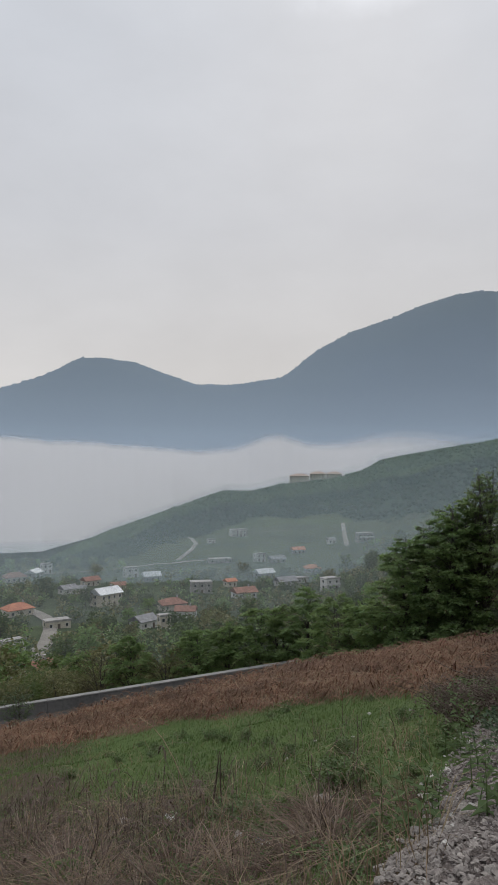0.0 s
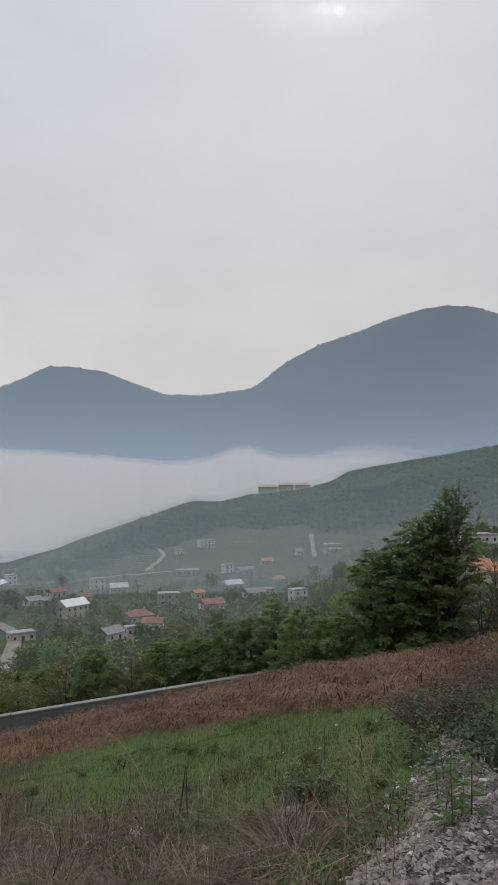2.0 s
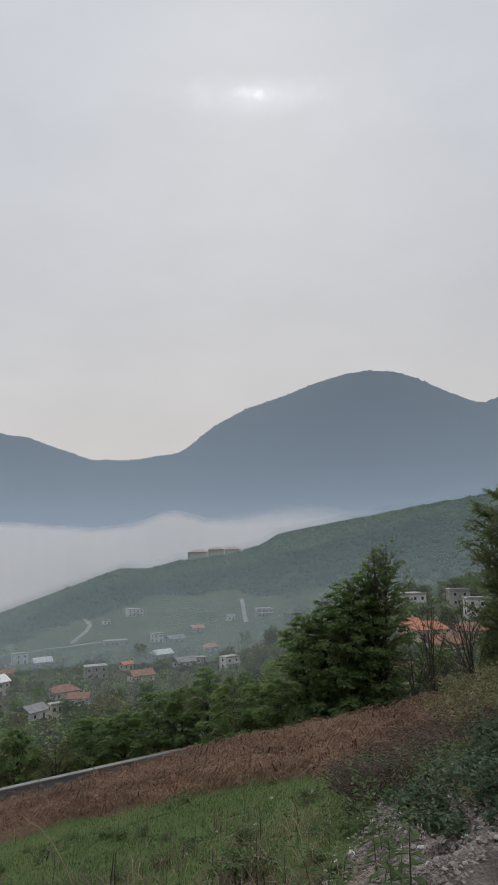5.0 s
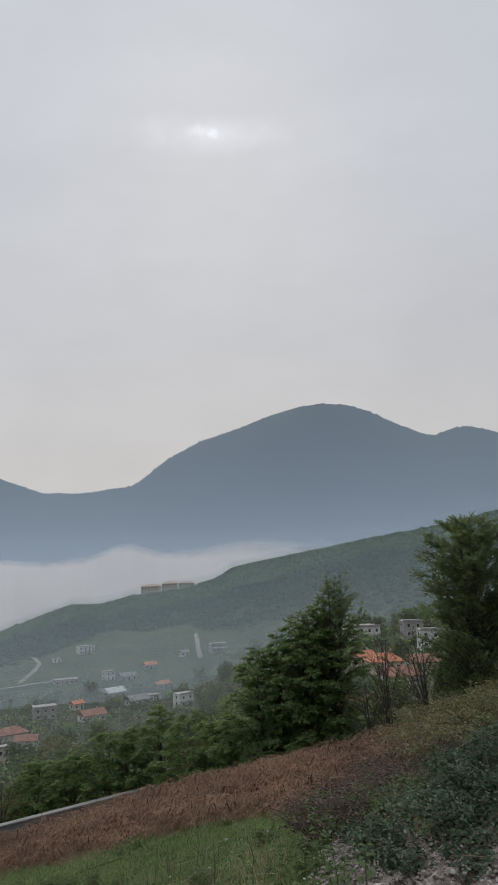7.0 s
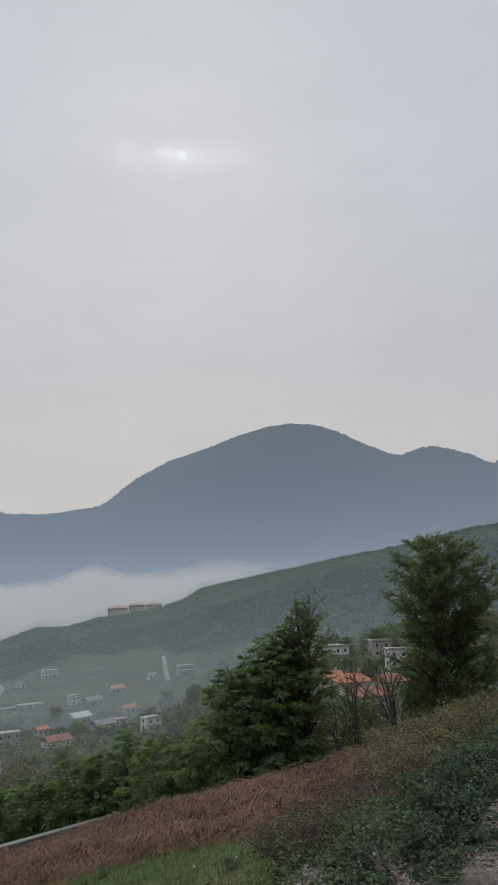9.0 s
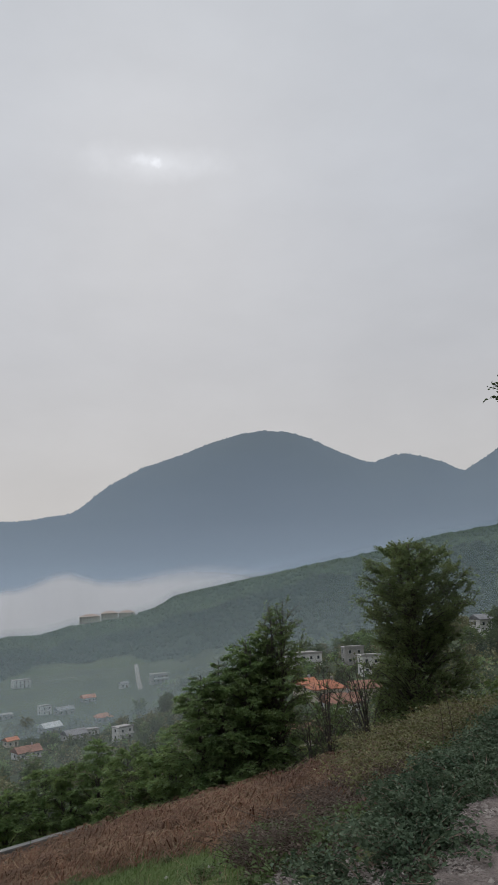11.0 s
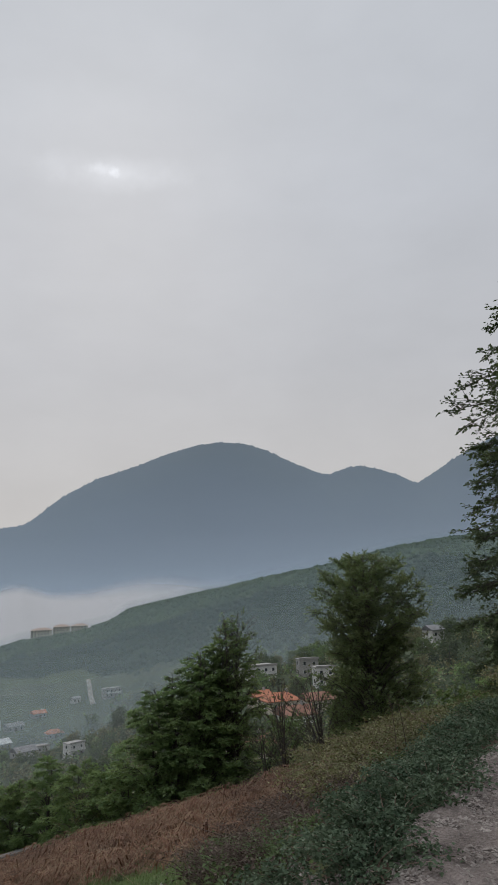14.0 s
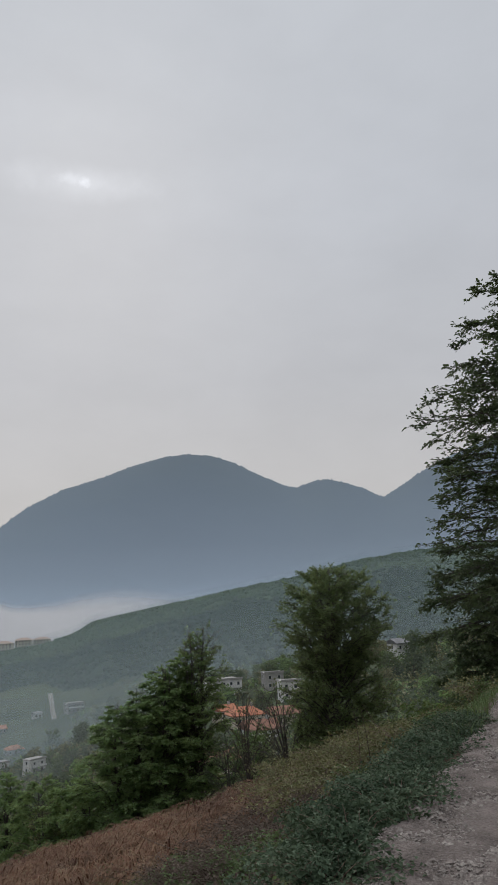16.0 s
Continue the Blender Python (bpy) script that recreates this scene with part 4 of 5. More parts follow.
# ---- houses ----
def house(az, r, w, d, storeys, turn, roof, wall, roof_mat, wall_label, roof_label, seed=0, balcony=False):
    g = random.Random(seed * 31 + 5)
    p = at(az, r)
    h = storeys * 2.9
    ob = empty("house", Matrix.Translation(p) @ pose(0, 0, 0, 0, 0, turn - az), f"{wall_label} house with {'flat concrete roof' if roof == 'flat' else roof_label} among village trees", "house", "village houses")
    body = part("wall", box(bmesh.new(), -w / 2, -d / 2, -4.0, w / 2, d / 2, h), wall, ob, wall_label + " walls")
    bm = bmesh.new()
    o = 0.55
    if roof == "flat":
        roof_mat = M["grey_wall"]
        box(bm, -w / 2 - 0.25, -d / 2 - 0.25, h, w / 2 + 0.25, d / 2 + 0.25, h + 0.3)
        box(bm, -w / 2 - 0.25, -d / 2 - 0.25, h + 0.3, w / 2 + 0.25, -d / 2, h + 0.75)
    else:
        k = {"gable": 0.0, "hip": 0.32}[roof] * w
        rise = min(w, d) * 0.28
        c = [(-w / 2 - o, -d / 2 - o, h), (w / 2 + o, -d / 2 - o, h), (w / 2 + o, d / 2 + o, h), (-w / 2 - o, d / 2 + o, h), (-w / 2 - o + k, 0, h + rise), (w / 2 + o - k, 0, h + rise)]
        v = [bm.verts.new(q) for q in c] + [bm.verts.new((q[0], q[1], q[2] + 0.22)) for q in c]
        top = [(6, 7, 11, 10), (7, 8, 11), (8, 9, 10, 11), (9, 6, 10)]
        bot = [(0, 4, 5, 1), (1, 5, 2), (2, 5, 4, 3), (3, 4, 0)]
        for f in top + bot + [(0, 1, 7, 6), (1, 2, 8, 7), (2, 3, 9, 8), (3, 0, 6, 9)]:
            bm.faces.new([v[q] for q in f])
    cover = part("roof", bm, roof_mat, ob, "flat concrete roof" if roof == "flat" else roof_label)
    if roof != "flat" and g.random() < 0.6:
        part("chimney", box(bmesh.new(), w * 0.2, -0.35, h, w * 0.2 + 0.6, 0.35, h + min(w, d) * 0.28 + 1.0), M["grey_wall"], cover)
    # windows and a door in the wall that faces the valley road, and two on the gable end
    n = max(2, int(w / 3.0))
    for s in range(storeys):
        for i in range(n):
            cx = -w / 2 + w * (i + 0.5) / n
            z = s * 2.9 + 0.95
            if s == 0 and i == n // 2:
                part("door", box(bmesh.new(), cx - 0.5, -d / 2 - 0.06, 0.05, cx + 0.5, -d / 2 + 0.02, 2.1), M["wood"], ob)
                continue
            fr = part("window", box(bmesh.new(), cx - 0.56, -d / 2 - 0.07, z - 0.07, cx + 0.56, -d / 2 + 0.02, z + 1.2), M["plaster"], ob)
            part("pane", box(bmesh.new(), cx - 0.46, -d / 2 - 0.09, z, cx + 0.46, -d / 2 - 0.05, z + 1.13), M["glass"], fr)
        for sx in (-1, 1):
            fr = part("window", box(bmesh.new(), sx * w / 2 - 0.05, -0.75, s * 2.9 + 0.9, sx * w / 2 + 0.05, 0.75, s * 2.9 + 2.35), M["plaster"], ob)
            part("pane", box(bmesh.new(), sx * w / 2 - 0.075, -0.62, s * 2.9 + 1.0, sx * w / 2 + 0.075, 0.62, s * 2.9 + 2.25), M["glass"], fr)
    if balcony:
        for s in range(1, storeys):
            part("balcony", box(bmesh.new(), -w * 0.45, -d / 2 - 1.4, s * 2.9 - 0.15, w * 0.45, -d / 2, s * 2.9 + 0.02), M["concrete"], ob)
            part("railing", box(bmesh.new(), -w * 0.45, -d / 2 - 1.4, s * 2.9 + 0.02, w * 0.45, -d / 2 - 1.32, s * 2.9 + 0.9), M["plaster"], ob)
    return ob


T, O, G_, S = (M["tile_roof"], "orange tiled roof"), (M["old_roof"], "weathered red roof"), (M["grey_roof"], "grey sheet roof"), (M["metal_roof"], "pale metal roof")
W_, C_, B_ = (M["plaster"], "white plastered"), (M["cream"], "cream plastered"), (M["grey_wall"], "bare grey block")
PLOTS = [
    (-0.9, 629, 13, 9, 2, 18, "flat", W_, S, 1), (-9.3, 455, 8, 7, 2, 20, "flat", W_, S, 0), (-7.7, 441, 10, 8, 1, 12, "gable", B_, S, 0), (-11.2, 345, 12, 9, 2, 35, "gable", C_, S, 0),
    (-18.0, 456, 12, 9, 1, 15, "hip", C_, O, 0), (-16.6, 471, 9, 7, 1, 60, "gable", B_, S, 0), (-15.7, 483, 6, 6, 2, 20, "flat", W_, S, 0), (-14.1, 403, 8, 7, 1, 30, "gable", W_, G_, 0),
    (-13.1, 404, 6, 6, 1, -20, "gable", C_, G_, 0), (-3.8, 388, 11, 8, 2, 8, "flat", B_, S, 0), (-1.5, 411, 6, 5, 1, 30, "gable", C_, T, 0), (-0.4, 363, 11, 8, 1, 25, "gable", W_, O, 0),
    (-6.1, 323, 11, 8, 1, 22, "hip", C_, O, 0), (-8.3, 278, 8, 7, 1, 40, "gable", W_, G_, 0), (-6.7, 267, 4, 4, 2, 20, "flat", C_, S, 0), (1.2, 446, 11, 8, 1, 30, "gable", B_, S, 0),
    (2.9, 415, 11, 8, 1, 28, "gable", W_, G_, 0), (4.1, 425, 7, 7, 1, 18, "flat", W_, S, 0), (3.9, 553, 9, 7, 1, 18, "gable", B_, T, 0), (5.0, 461, 9, 7, 1, 16, "hip", B_, T, 0),
    (6.4, 365, 8, 6, 2, 35, "flat", W_, S, 1), (0.8, 519, 7, 6, 2, 30, "flat", W_, G_, 0), (2.2, 513, 11, 7, 1, 24, "gable", B_, G_, 0), (-17.8, 320, 11, 8, 1, 25, "hip", C_, T, 0),
    (-14.9, 282, 9, 6, 1, 15, "flat", C_, O, 0), (-18.1, 225, 6, 4, 1, 30, "flat", W_, S, 0), (-16.2, 150, 4.6, 3.6, 1, 30, "gable", C_, O, 0), (6.5, 578, 6, 5, 1, 20, "gable", W_, G_, 0),
    (9.1, 560, 12, 9, 2, 18, "flat", B_, G_, 1), (-2.3, 521, 16, 9, 1, 10, "flat", B_, G_, 0), (-3.0, 597, 6, 5, 1, 10, "flat", W_, S, 0),
    (20.1, 287, 12, 9, 2, 25, "flat", W_, S, 1), (23.9, 280, 7, 6, 2, 15, "flat", B_, G_, 0), (21.7, 214, 9, 7, 1, 22, "hip", C_, T, 0), (20.2, 231, 6, 5, 1, 30, "gable", C_, T, 0),
    (22.8, 191, 8, 7, 1, 20, "gable", W_, O, 0), (33.5, 290, 6, 6, 2, 40, "gable", W_, G_, 0), (25.1, 243, 6, 6, 2, 15, "flat", W_, S, 0), (19.3, 160, 9, 6, 1, 15, "gable", C_, O, 0),
    (24.6, 205, 8, 6, 1, 18, "gable", C_, O, 0), (-12.4, 430, 9, 7, 1, 30, "gable", C_, O, 0), (-10.3, 410, 8, 6, 1, 10, "gable", C_, O, 0), (-5.0, 300, 8, 6, 1, -10, "gable", W_, O, 0),
]
for n_, (az, r, w, d, st, turn, roof, wl, rf, bal) in enumerate(PLOTS):
    house(az, r, w, d, st, turn, roof, wl[0], rf[0], wl[1], rf[1], n_, bal)


def hotel(az, w, storeys, roofs, label):
    """A long building on the skyline of the ridge."""
    rc, zc = [float(q) for q in ridge_crest(np.array(az))]
    x, y = (rc - 6) * math.sin(radians(az)), (rc - 6) * math.cos(radians(az))
    ob = empty("hotel_building", Matrix.Translation((x, y, zc - 3.0)) @ pose(0, 0, 0, 0, 0, -az), label, "building", "hotel on the ridge")
    h = storeys * 3.1 + 2
    part("wall", box(bmesh.new(), -w / 2, -7, -9, w / 2, 7, h), M["cream"], ob)
    for k in range(roofs):
        cx, rw = -w / 2 + w * (k + 0.5) / roofs, w / roofs / 2 + 0.6
        bm = bmesh.new()
        v = [bm.verts.new(q) for q in ((cx - rw, -8, h), (cx + rw, -8, h), (cx + rw, 8, h), (cx - rw, 8, h), (cx - rw * 0.35, 0, h + 3.2), (cx + rw * 0.35, 0, h + 3.2))]
        for f in ((0, 1, 5, 4), (1, 2, 5), (2, 3, 4, 5), (3, 0, 4), (3, 2, 1, 0)):
            bm.faces.new([v[q] for q in f])
        part("roof", bm, M["hotel_roof"], ob, "faded pinkish hipped roof")
    for s in range(storeys):
        for i in range(int(w / 4)):
            cx = -w / 2 + 2 + 4 * i
            part("window", box(bmesh.new(), cx - 0.9, -7.1, s * 3.1 + 2.6, cx + 0.9, -6.9, s * 3.1 + 4.3), M["glass"], ob)


hotel(4.0, 27, 3, 1, "cream three-storey hotel on the ridge skyline")
hotel(5.45, 22, 3, 1, "cream hotel wing beside the main block")
hotel(6.75, 22, 2, 1, "lower cream hotel wing on the ridge")


# ---- far and middle trees ----
protos = []
for k in range(5):
    protos.append(tree("village_tree", (0, 0, -400 - 20 * k), 7.0, 0.18, round_shape(2.6 + 0.4 * (k % 2), 0.55), "leafy green tree in the village", "tree", M[("oak", "spring", "hornbeam", "scrub", "oak")[k]], n_limb=26, twigs=6, fine=False,
                       per_twig=6, size=0.72, rise=0.6, droop=0.1, trunk_r=0.16, seed=40 + k, flatness=0.3, group="village trees"))
g = np.random.default_rng(12)
made, spots = 0, [at(a, r) for a, r, *_ in PLOTS]
used = 0
while used < 330:
    az, r = g.uniform(-23, 42), 95 + 440 * g.random() ** 0.9
    p = at(az, r)
    meadow = -9 < az < 9 and r > 470 + 8 * math.sin(az * 3)
    if meadow and g.random() < 0.9 or any((p - q).length < 8.5 for q in spots) or abs(az + 16) < 1.1 and r < 340 and r > 180:
        continue
    hide = any(abs(math.degrees(math.atan2(q.x, q.y)) - az) < 0.8 and 0 < q.length - r < 60 for q in spots)
    if hide and g.random() < 0.45:
        continue
    sc = g.uniform(0.55, 1.25) * (0.6 if hide else 1.0)
    src = protos[int(g.integers(5))]
    m = Matrix.Translation(p) @ pose(0, 0, 0, 0, 0, g.uniform(0, 360))
    if used < 5:
        src = protos[used]
        src.scale = (sc, sc, sc)
        src.matrix_basis = m @ Matrix.Diagonal((sc, sc, sc, 1))
    else:
        c = copy_thing(src, m)
        c.scale = (sc, sc, sc * g.uniform(0.85, 1.2))
    used += 1


def leaf_clumps(name, centres, sizes, per, leaf, mat, label, category, seed):
    """Hedges and copses too far to tell tree from tree: clumps of loose leaves, one mesh of stuff."""
    g = np.random.default_rng(seed)
    n = len(centres)
    d = g.normal(0, 1, (n, per, 3))
    d /= np.linalg.norm(d, axis=2, keepdims=True)
    d *= g.uniform(0.45, 1.0, (n, per, 1)) * np.array([1, 1, 1.15])
    P = (centres[:, None] + d * sizes[:, None, None]).reshape(-1, 3)
    k = n * per
    A = g.normal(0, 1, (k, 3)) * [1, 1, 0.6]
    up = d.reshape(-1, 3) + g.normal(0, 0.4, (k, 3)) + [0, 0, 0.5]
    L = leaf * g.uniform(0.6, 1.4, k)
    v, f = leaf_mesh(P, A, up, L, L * 0.8)
    return tagged(raw(name, v, f, mat), label, category, kind="stuff")


def copse(n, seed, mat, label):
    g = np.random.default_rng(seed)
    a, r = g.uniform(-23, 44, n), 120 + 420 * g.random(n) ** 0.8
    x, y = r * np.sin(np.radians(a)), r * np.cos(np.radians(a))
    keep = (wave(x, y, 0.035, seed) > -0.5) & ~((a > -9.5) & (a < 9) & (r > 465)) & ~((np.abs(a + 16) < 1.0) & (r > 180) & (r < 345))
    for az, hr, *_ in PLOTS:
        keep &= ~((np.abs(a - az) < 480 / hr) & (r > hr - 14) & (r < hr + 9))
    x, y = x[keep], y[keep]
    sz = g.uniform(1.2, 3.0, len(x))
    leaf_clumps("copse", np.stack([x, y, land(x, y) + sz * 0.8], -1), sz, 34, 1.0, mat, label, "trees", seed)


copse(2600, 3, M["oak"], "dark hedges and copses between the houses")
copse(1900, 4, M["scrub"], "bare olive-brown thickets between the houses")
copse(800, 5, M["hornbeam"], "green hedges in the village")
gg = np.random.default_rng(77)
a, r = gg.uniform(15, 33, 260), gg.uniform(60, 180, 260)
x, y = r * np.sin(np.radians(a)), r * np.cos(np.radians(a))
sz = np.clip((EYE - 0.155 * r - land(x, y)) * 0.45, 0.6, 2.2) * gg.uniform(0.7, 1.1, 260)
leaf_clumps("thicket", np.stack([x, y, land(x, y) + sz * 0.7], -1), sz, 60, 0.4, M["scrub"], "bare olive-brown thicket on the slope", "trees", 78)

# scrub on the slope just beyond the lower road
scrubs = []
for k in range(3):
    scrubs.append(tree("scrub_bush", (0, 0, -500 - 20 * k), 3.4, 0.06, round_shape(1.5, 0.45), "olive-green scrub bush on the slope", "bush", M[("scrub", "spring", "scrub")[k]], n_limb=40, twigs=7, per_twig=8, size=0.22, fine=False,
                       rise=0.9, droop=0.05, trunk_r=0.05, seed=70 + k, flatness=0.3, group="scrub on the slope", stems=3))
used = 0
while used < 130:
    az, r = g.uniform(-24, 12), g.uniform(35, 110)
    p = at(az, r)
    sc = min(1.3, max(0.3, (EYE - 0.295 * r - p.z) / 3.4)) * g.uniform(0.7, 1.0)
    m = Matrix.Translation(p) @ pose(0, 0, 0, 0, 0, g.uniform(0, 360))
    if used < 3:
        scrubs[used].matrix_basis = m @ Matrix.Diagonal((sc, sc, sc, 1))
    else:
        c = copy_thing(scrubs[used % 3], m)
        c.scale = (sc, sc, sc)
    used += 1

# ---- the trees along the edge of the slope ----
HB = M["hornbeam"]
bush_label = "dense dark-green hornbeam bush with layered sprays"


def spire(r, p=0.8):
    """Outline of a young hornbeam: widest near the foot, drawn out to a slender top."""
    return lambda t: r * max(0.0, 1 - t) ** p * min(1.0, 0.72 + 1.6 * t) + 0.05


# foot (azimuth, distance), height, radius, outline power, leaf, limbs, seed
bough_tree("hornbeam_tree", at(17.75, 24.6), 5.7, spire(1.8, 0.62), "tall hornbeam with layered green sprays and a thin open top", "tree", HB, 150, 20, 12, 0.082, 0.02, 0.95, 0.10, 0.75, 0.7, 0.08, 11, 3, (0.15, 0), 0.1, 14)
bough_tree("hornbeam_tree", at(18.3, 24.4), 5.75, lambda t: 0.35 + 1.1 * t * (1.2 - t), "slender open hornbeam with upright shoots and sparse leaves", "tree", M["beech"], 80, 9, 6, 0.075, 0.3, 1.9, 0.0, 0.5, 0.3, 0.05, 211, 3, (0.15, 0), 0.12, 10)
for az, r, h, rad, pw, n, seed in ((16.7, 24.7, 5.0, 1.4, 0.55, 100, 214), (15.5, 24.2, 4.75, 1.6, 0.5, 110, 12), (13.9, 24.4, 4.3, 1.6, 0.48, 100, 213), (12.2, 24.4, 4.0, 1.6, 0.46, 100, 212)):
    bough_tree("hornbeam_tree", at(az, r), h, spire(rad, pw), "full hornbeam with layered green sprays to the ground", "tree", HB, n, 22, 12, 0.088, 0.02, 0.8, 0.12, 0.75, 0.72, 0.07, seed, 2, bare=0.05)
for az, r, h, rad, pw, n, seed in ((10.5, 24.9, 3.5, 1.5, 0.55, 80, 13), (8.8, 26.4, 3.5, 1.5, 0.55, 80, 14), (6.9, 28.6, 3.4, 1.5, 0.55, 74, 28), (4.6, 31.0, 3.7, 1.5, 0.6, 84, 15), (2.7, 31.6, 3.2, 1.4, 0.55, 70, 201), (0.9, 32.0, 3.3, 1.7, 0.5, 84, 16),
                                   (-1.6, 32.4, 2.7, 1.4, 0.5, 70, 202), (-4.1, 32.4, 2.7, 1.6, 0.5, 84, 17), (-9.4, 32.4, 2.6, 1.4, 0.5, 74, 18), (9.7, 26.4, 3.7, 1.4, 0.6, 64, 208)):
    bough_tree("hornbeam_bush", at(az, r), h, spire(rad * 1.12, pw * 0.8), bush_label, "bush", HB, n, 20, 11, 0.1, 0.02, 0.8, 0.12, 0.75, 0.7, 0.06, seed, 2, shown=6, group="bushes along the edge")
for az, r, h, rad, seed in ((7.6, 27.2, 2.9, 0.9, 19), (-6.6, 32.0, 1.9, 0.95, 20), (-11.6, 33.0, 2.2, 1.3, 206)):
    bough_tree("grey_shrub", at(az, r), h, round_shape(rad, 0.6), "thin grey shrub with sparse new leaves", "shrub", M["scrub"], 60, 9, 4, 0.08, 0.1, 1.4, 0.03, 0.6, 0.3, 0.04, seed, 4, shown=5)
tree("roadside_shrub", at(-10.3, 25.0), 1.0, 0.05, round_shape(0.45, 0.5), "small dark twiggy shrub by the road", "shrub", M["oak"], 36, 6, 6, 0.07, 0.9, 0.05, 0.02, 21, stems=2)
tree("roadside_shrub", at(-17.6, 23.5), 0.9, 0.05, round_shape(0.5, 0.5), "small dark twiggy shrub by the road", "shrub", M["oak"], 36, 6, 6, 0.07, 0.9, 0.05, 0.02, 22, stems=2)
bough_tree("spring_tree", at(28.9, 18.6), 4.6, lambda t: 1.2 * float(np.interp(t, [0, 0.12, 0.3, 0.45, 0.55, 0.68, 0.82, 0.93, 1.0], [0.75, 1.15, 1.12, 0.9, 0.82, 1.1, 1.12, 0.86, 0.4])),
           "bushy broadleaf tree with forked climbing limbs and fresh leaves", "tree", M["beech"], 230, 18, 15, 0.066, 0.05, 1.1, 0.02, 1.1, 0.1, 0.085, 23, 2, (-0.02, 0), 0.0, 16)
bough_tree("bare_shrub", at(24.9, 18.4), 2.2, round_shape(1.0, 0.62), "nearly bare shrub with climbing grey twigs", "shrub", M["beech"], 60, 8, 3, 0.05, 0.1, 1.6, 0.0, 0.6, 0.3, 0.03, 25, 4, (-0.3, 0), shown=6)
bough_tree("bare_shrub", at(21.9, 19.8), 2.6, round_shape(0.85, 0.62), "nearly bare shrub with thin reddish twigs", "shrub", M["scrub"], 56, 7, 2, 0.05, 0.1, 1.7, 0.0, 0.6, 0.3, 0.03, 24, 4, shown=6)
bough_tree("grey_shrub", at(20.4, 21.0), 1.7, round_shape(0.6, 0.5), "low twiggy shrub with dull leaves", "shrub", M["oak"], 50, 8, 6, 0.06, 0.05, 1.2, 0.0, 0.7, 0.3, 0.03, 29, 3, shown=4)
bough_tree("roadside_tree", at(50.0, 20.5), 11.7, lambda t: float(np.interp(t, [0.0, 0.1, 0.19, 0.34, 0.44, 0.48, 0.55, 0.66, 0.83, 1.0], [3.6, 5.0, 5.4, 4.7, 4.3, 4.0, 4.75, 4.4, 2.9, 0.7])),
           "tall dark tree with open leafy boughs beside the track", "tree", M["oak"], 360, 34, 14, 0.105, 0.08, 0.5, 0.08, 0.85, 0.3, 0.24, 26, shown=24, layers=16, width=0.62)
bough_tree("hornbeam_bush", at(41.9, 19.6), 3.3, spire(2.3, 0.5), "dense dark bush at the foot of the tall tree", "bush", M["oak"], 130, 22, 15, 0.1, 0.02, 0.5, 0.15, 0.75, 0.6, 0.06, 27, layers=9)


# ---- the near slope: grass, bracken, brambles, weeds, stones ----
def lip_at(x, y):
    u = 0.724 * x + 0.69 * y
    return np.where(u < 7.2, spoil(u)[1] - 0.1, 0.1)


def green(x, y, az, r):
    s = edge_of_track(x, y) - lip_at(x, y)
    return smooth((s + 0.05) / 0.5) * (1 - smooth((r - bracken_line(az)) / 2.5 + 0.4) * 0.93) * (0.72 + 0.28 * smooth((az + 15) / 8)) * (0.6 + 0.4 * wave(x, y, 1.1, 3)) * (1 - 0.8 * smooth((az - 15) / 5))


def dry(x, y, az, r):
    s = edge_of_track(x, y) - lip_at(x, y)
    return smooth((s + 0.05) / 0.5) * np.clip(0.14 + 0.6 * smooth((r - bracken_line(az)) / 3 + 0.5) + 0.4 * (1 - smooth((az + 14) / 9)) + 0.25 * (1 - smooth((r - 5.6) / 1.2)), 0, 1) * np.clip(0.6 + 0.7 * wave(x, y, 1.7, 12), 0.1, 1)


blades("grass", scatter(190000, -24, 40, 3.2, 16, green, 1, 0.75), 0.05, 0.007, M["grass"], "short green turf with uneven tufts", "grass", 1, 0.9)
blades("tall_grass", scatter(16000, -24, 44, 3.6, 22, lambda x, y, a, r: green(x, y, a, r) * smooth(wave(x, y, 1.9, 8) * 2), 2, 0.8), 0.16, 0.008, M["weed"], "taller green grass in clumps", "grass", 2, 0.7)
blades("dry_grass", scatter(42000, -24, 42, 3.2, 25, dry, 3, 0.8), 0.17, 0.006, M["straw"], "dry straw-coloured grass and stalks", "grass", 3, 1.3, 0.7)


def brack(x, y, az, r):
    s = edge_of_track(x, y)
    return smooth((r - bracken_line(az)) / 2.2 + 0.35) * smooth((s - 1.8) / 1.2) * (1 - 0.65 * smooth((az - 25) / 5)) * smooth((lower_kerb(x) - 6.6 - y) / 0.6) * np.clip(0.55 + 0.75 * wave(x, y, 1.3, 1) + 0.25 * wave(x, y, 3.6, 2), 0.08, 1)


blades("dead_bracken_stalks", scatter(70000, -25, 34, 8, 27, brack, 14, 0.85), 0.30, 0.0075, M["bracken"], "broken reddish-brown bracken stalks", "bracken", 14, 2.2, 0.55)
blades("bleached_stalks", scatter(24000, -25, 34, 8, 27, brack, 15, 0.85), 0.32, 0.007, M["straw"], "bleached straw-coloured stalks among the bracken", "bracken", 15, 2.0, 0.55)
fronds("dead_bracken", scatter(24000, -25, 34, 8, 27, brack, 4, 0.85), 0.62, M["bracken"], "reddish-brown dead bracken matted over the slope", "bracken", 4)
blades("dry_stalks", scatter(8000, -25, 9, 3.3, 9.5, lambda x, y, a, r: (0.35 + 0.5 * wave(x, y, 1.5, 4)) * (0.3 + 0.7 * smooth((2 - a) / 8)), 8), 0.36, 0.006, M["twig"], "thin dead brown stalks near the track", "grass", 9, 1.6, 0.6)
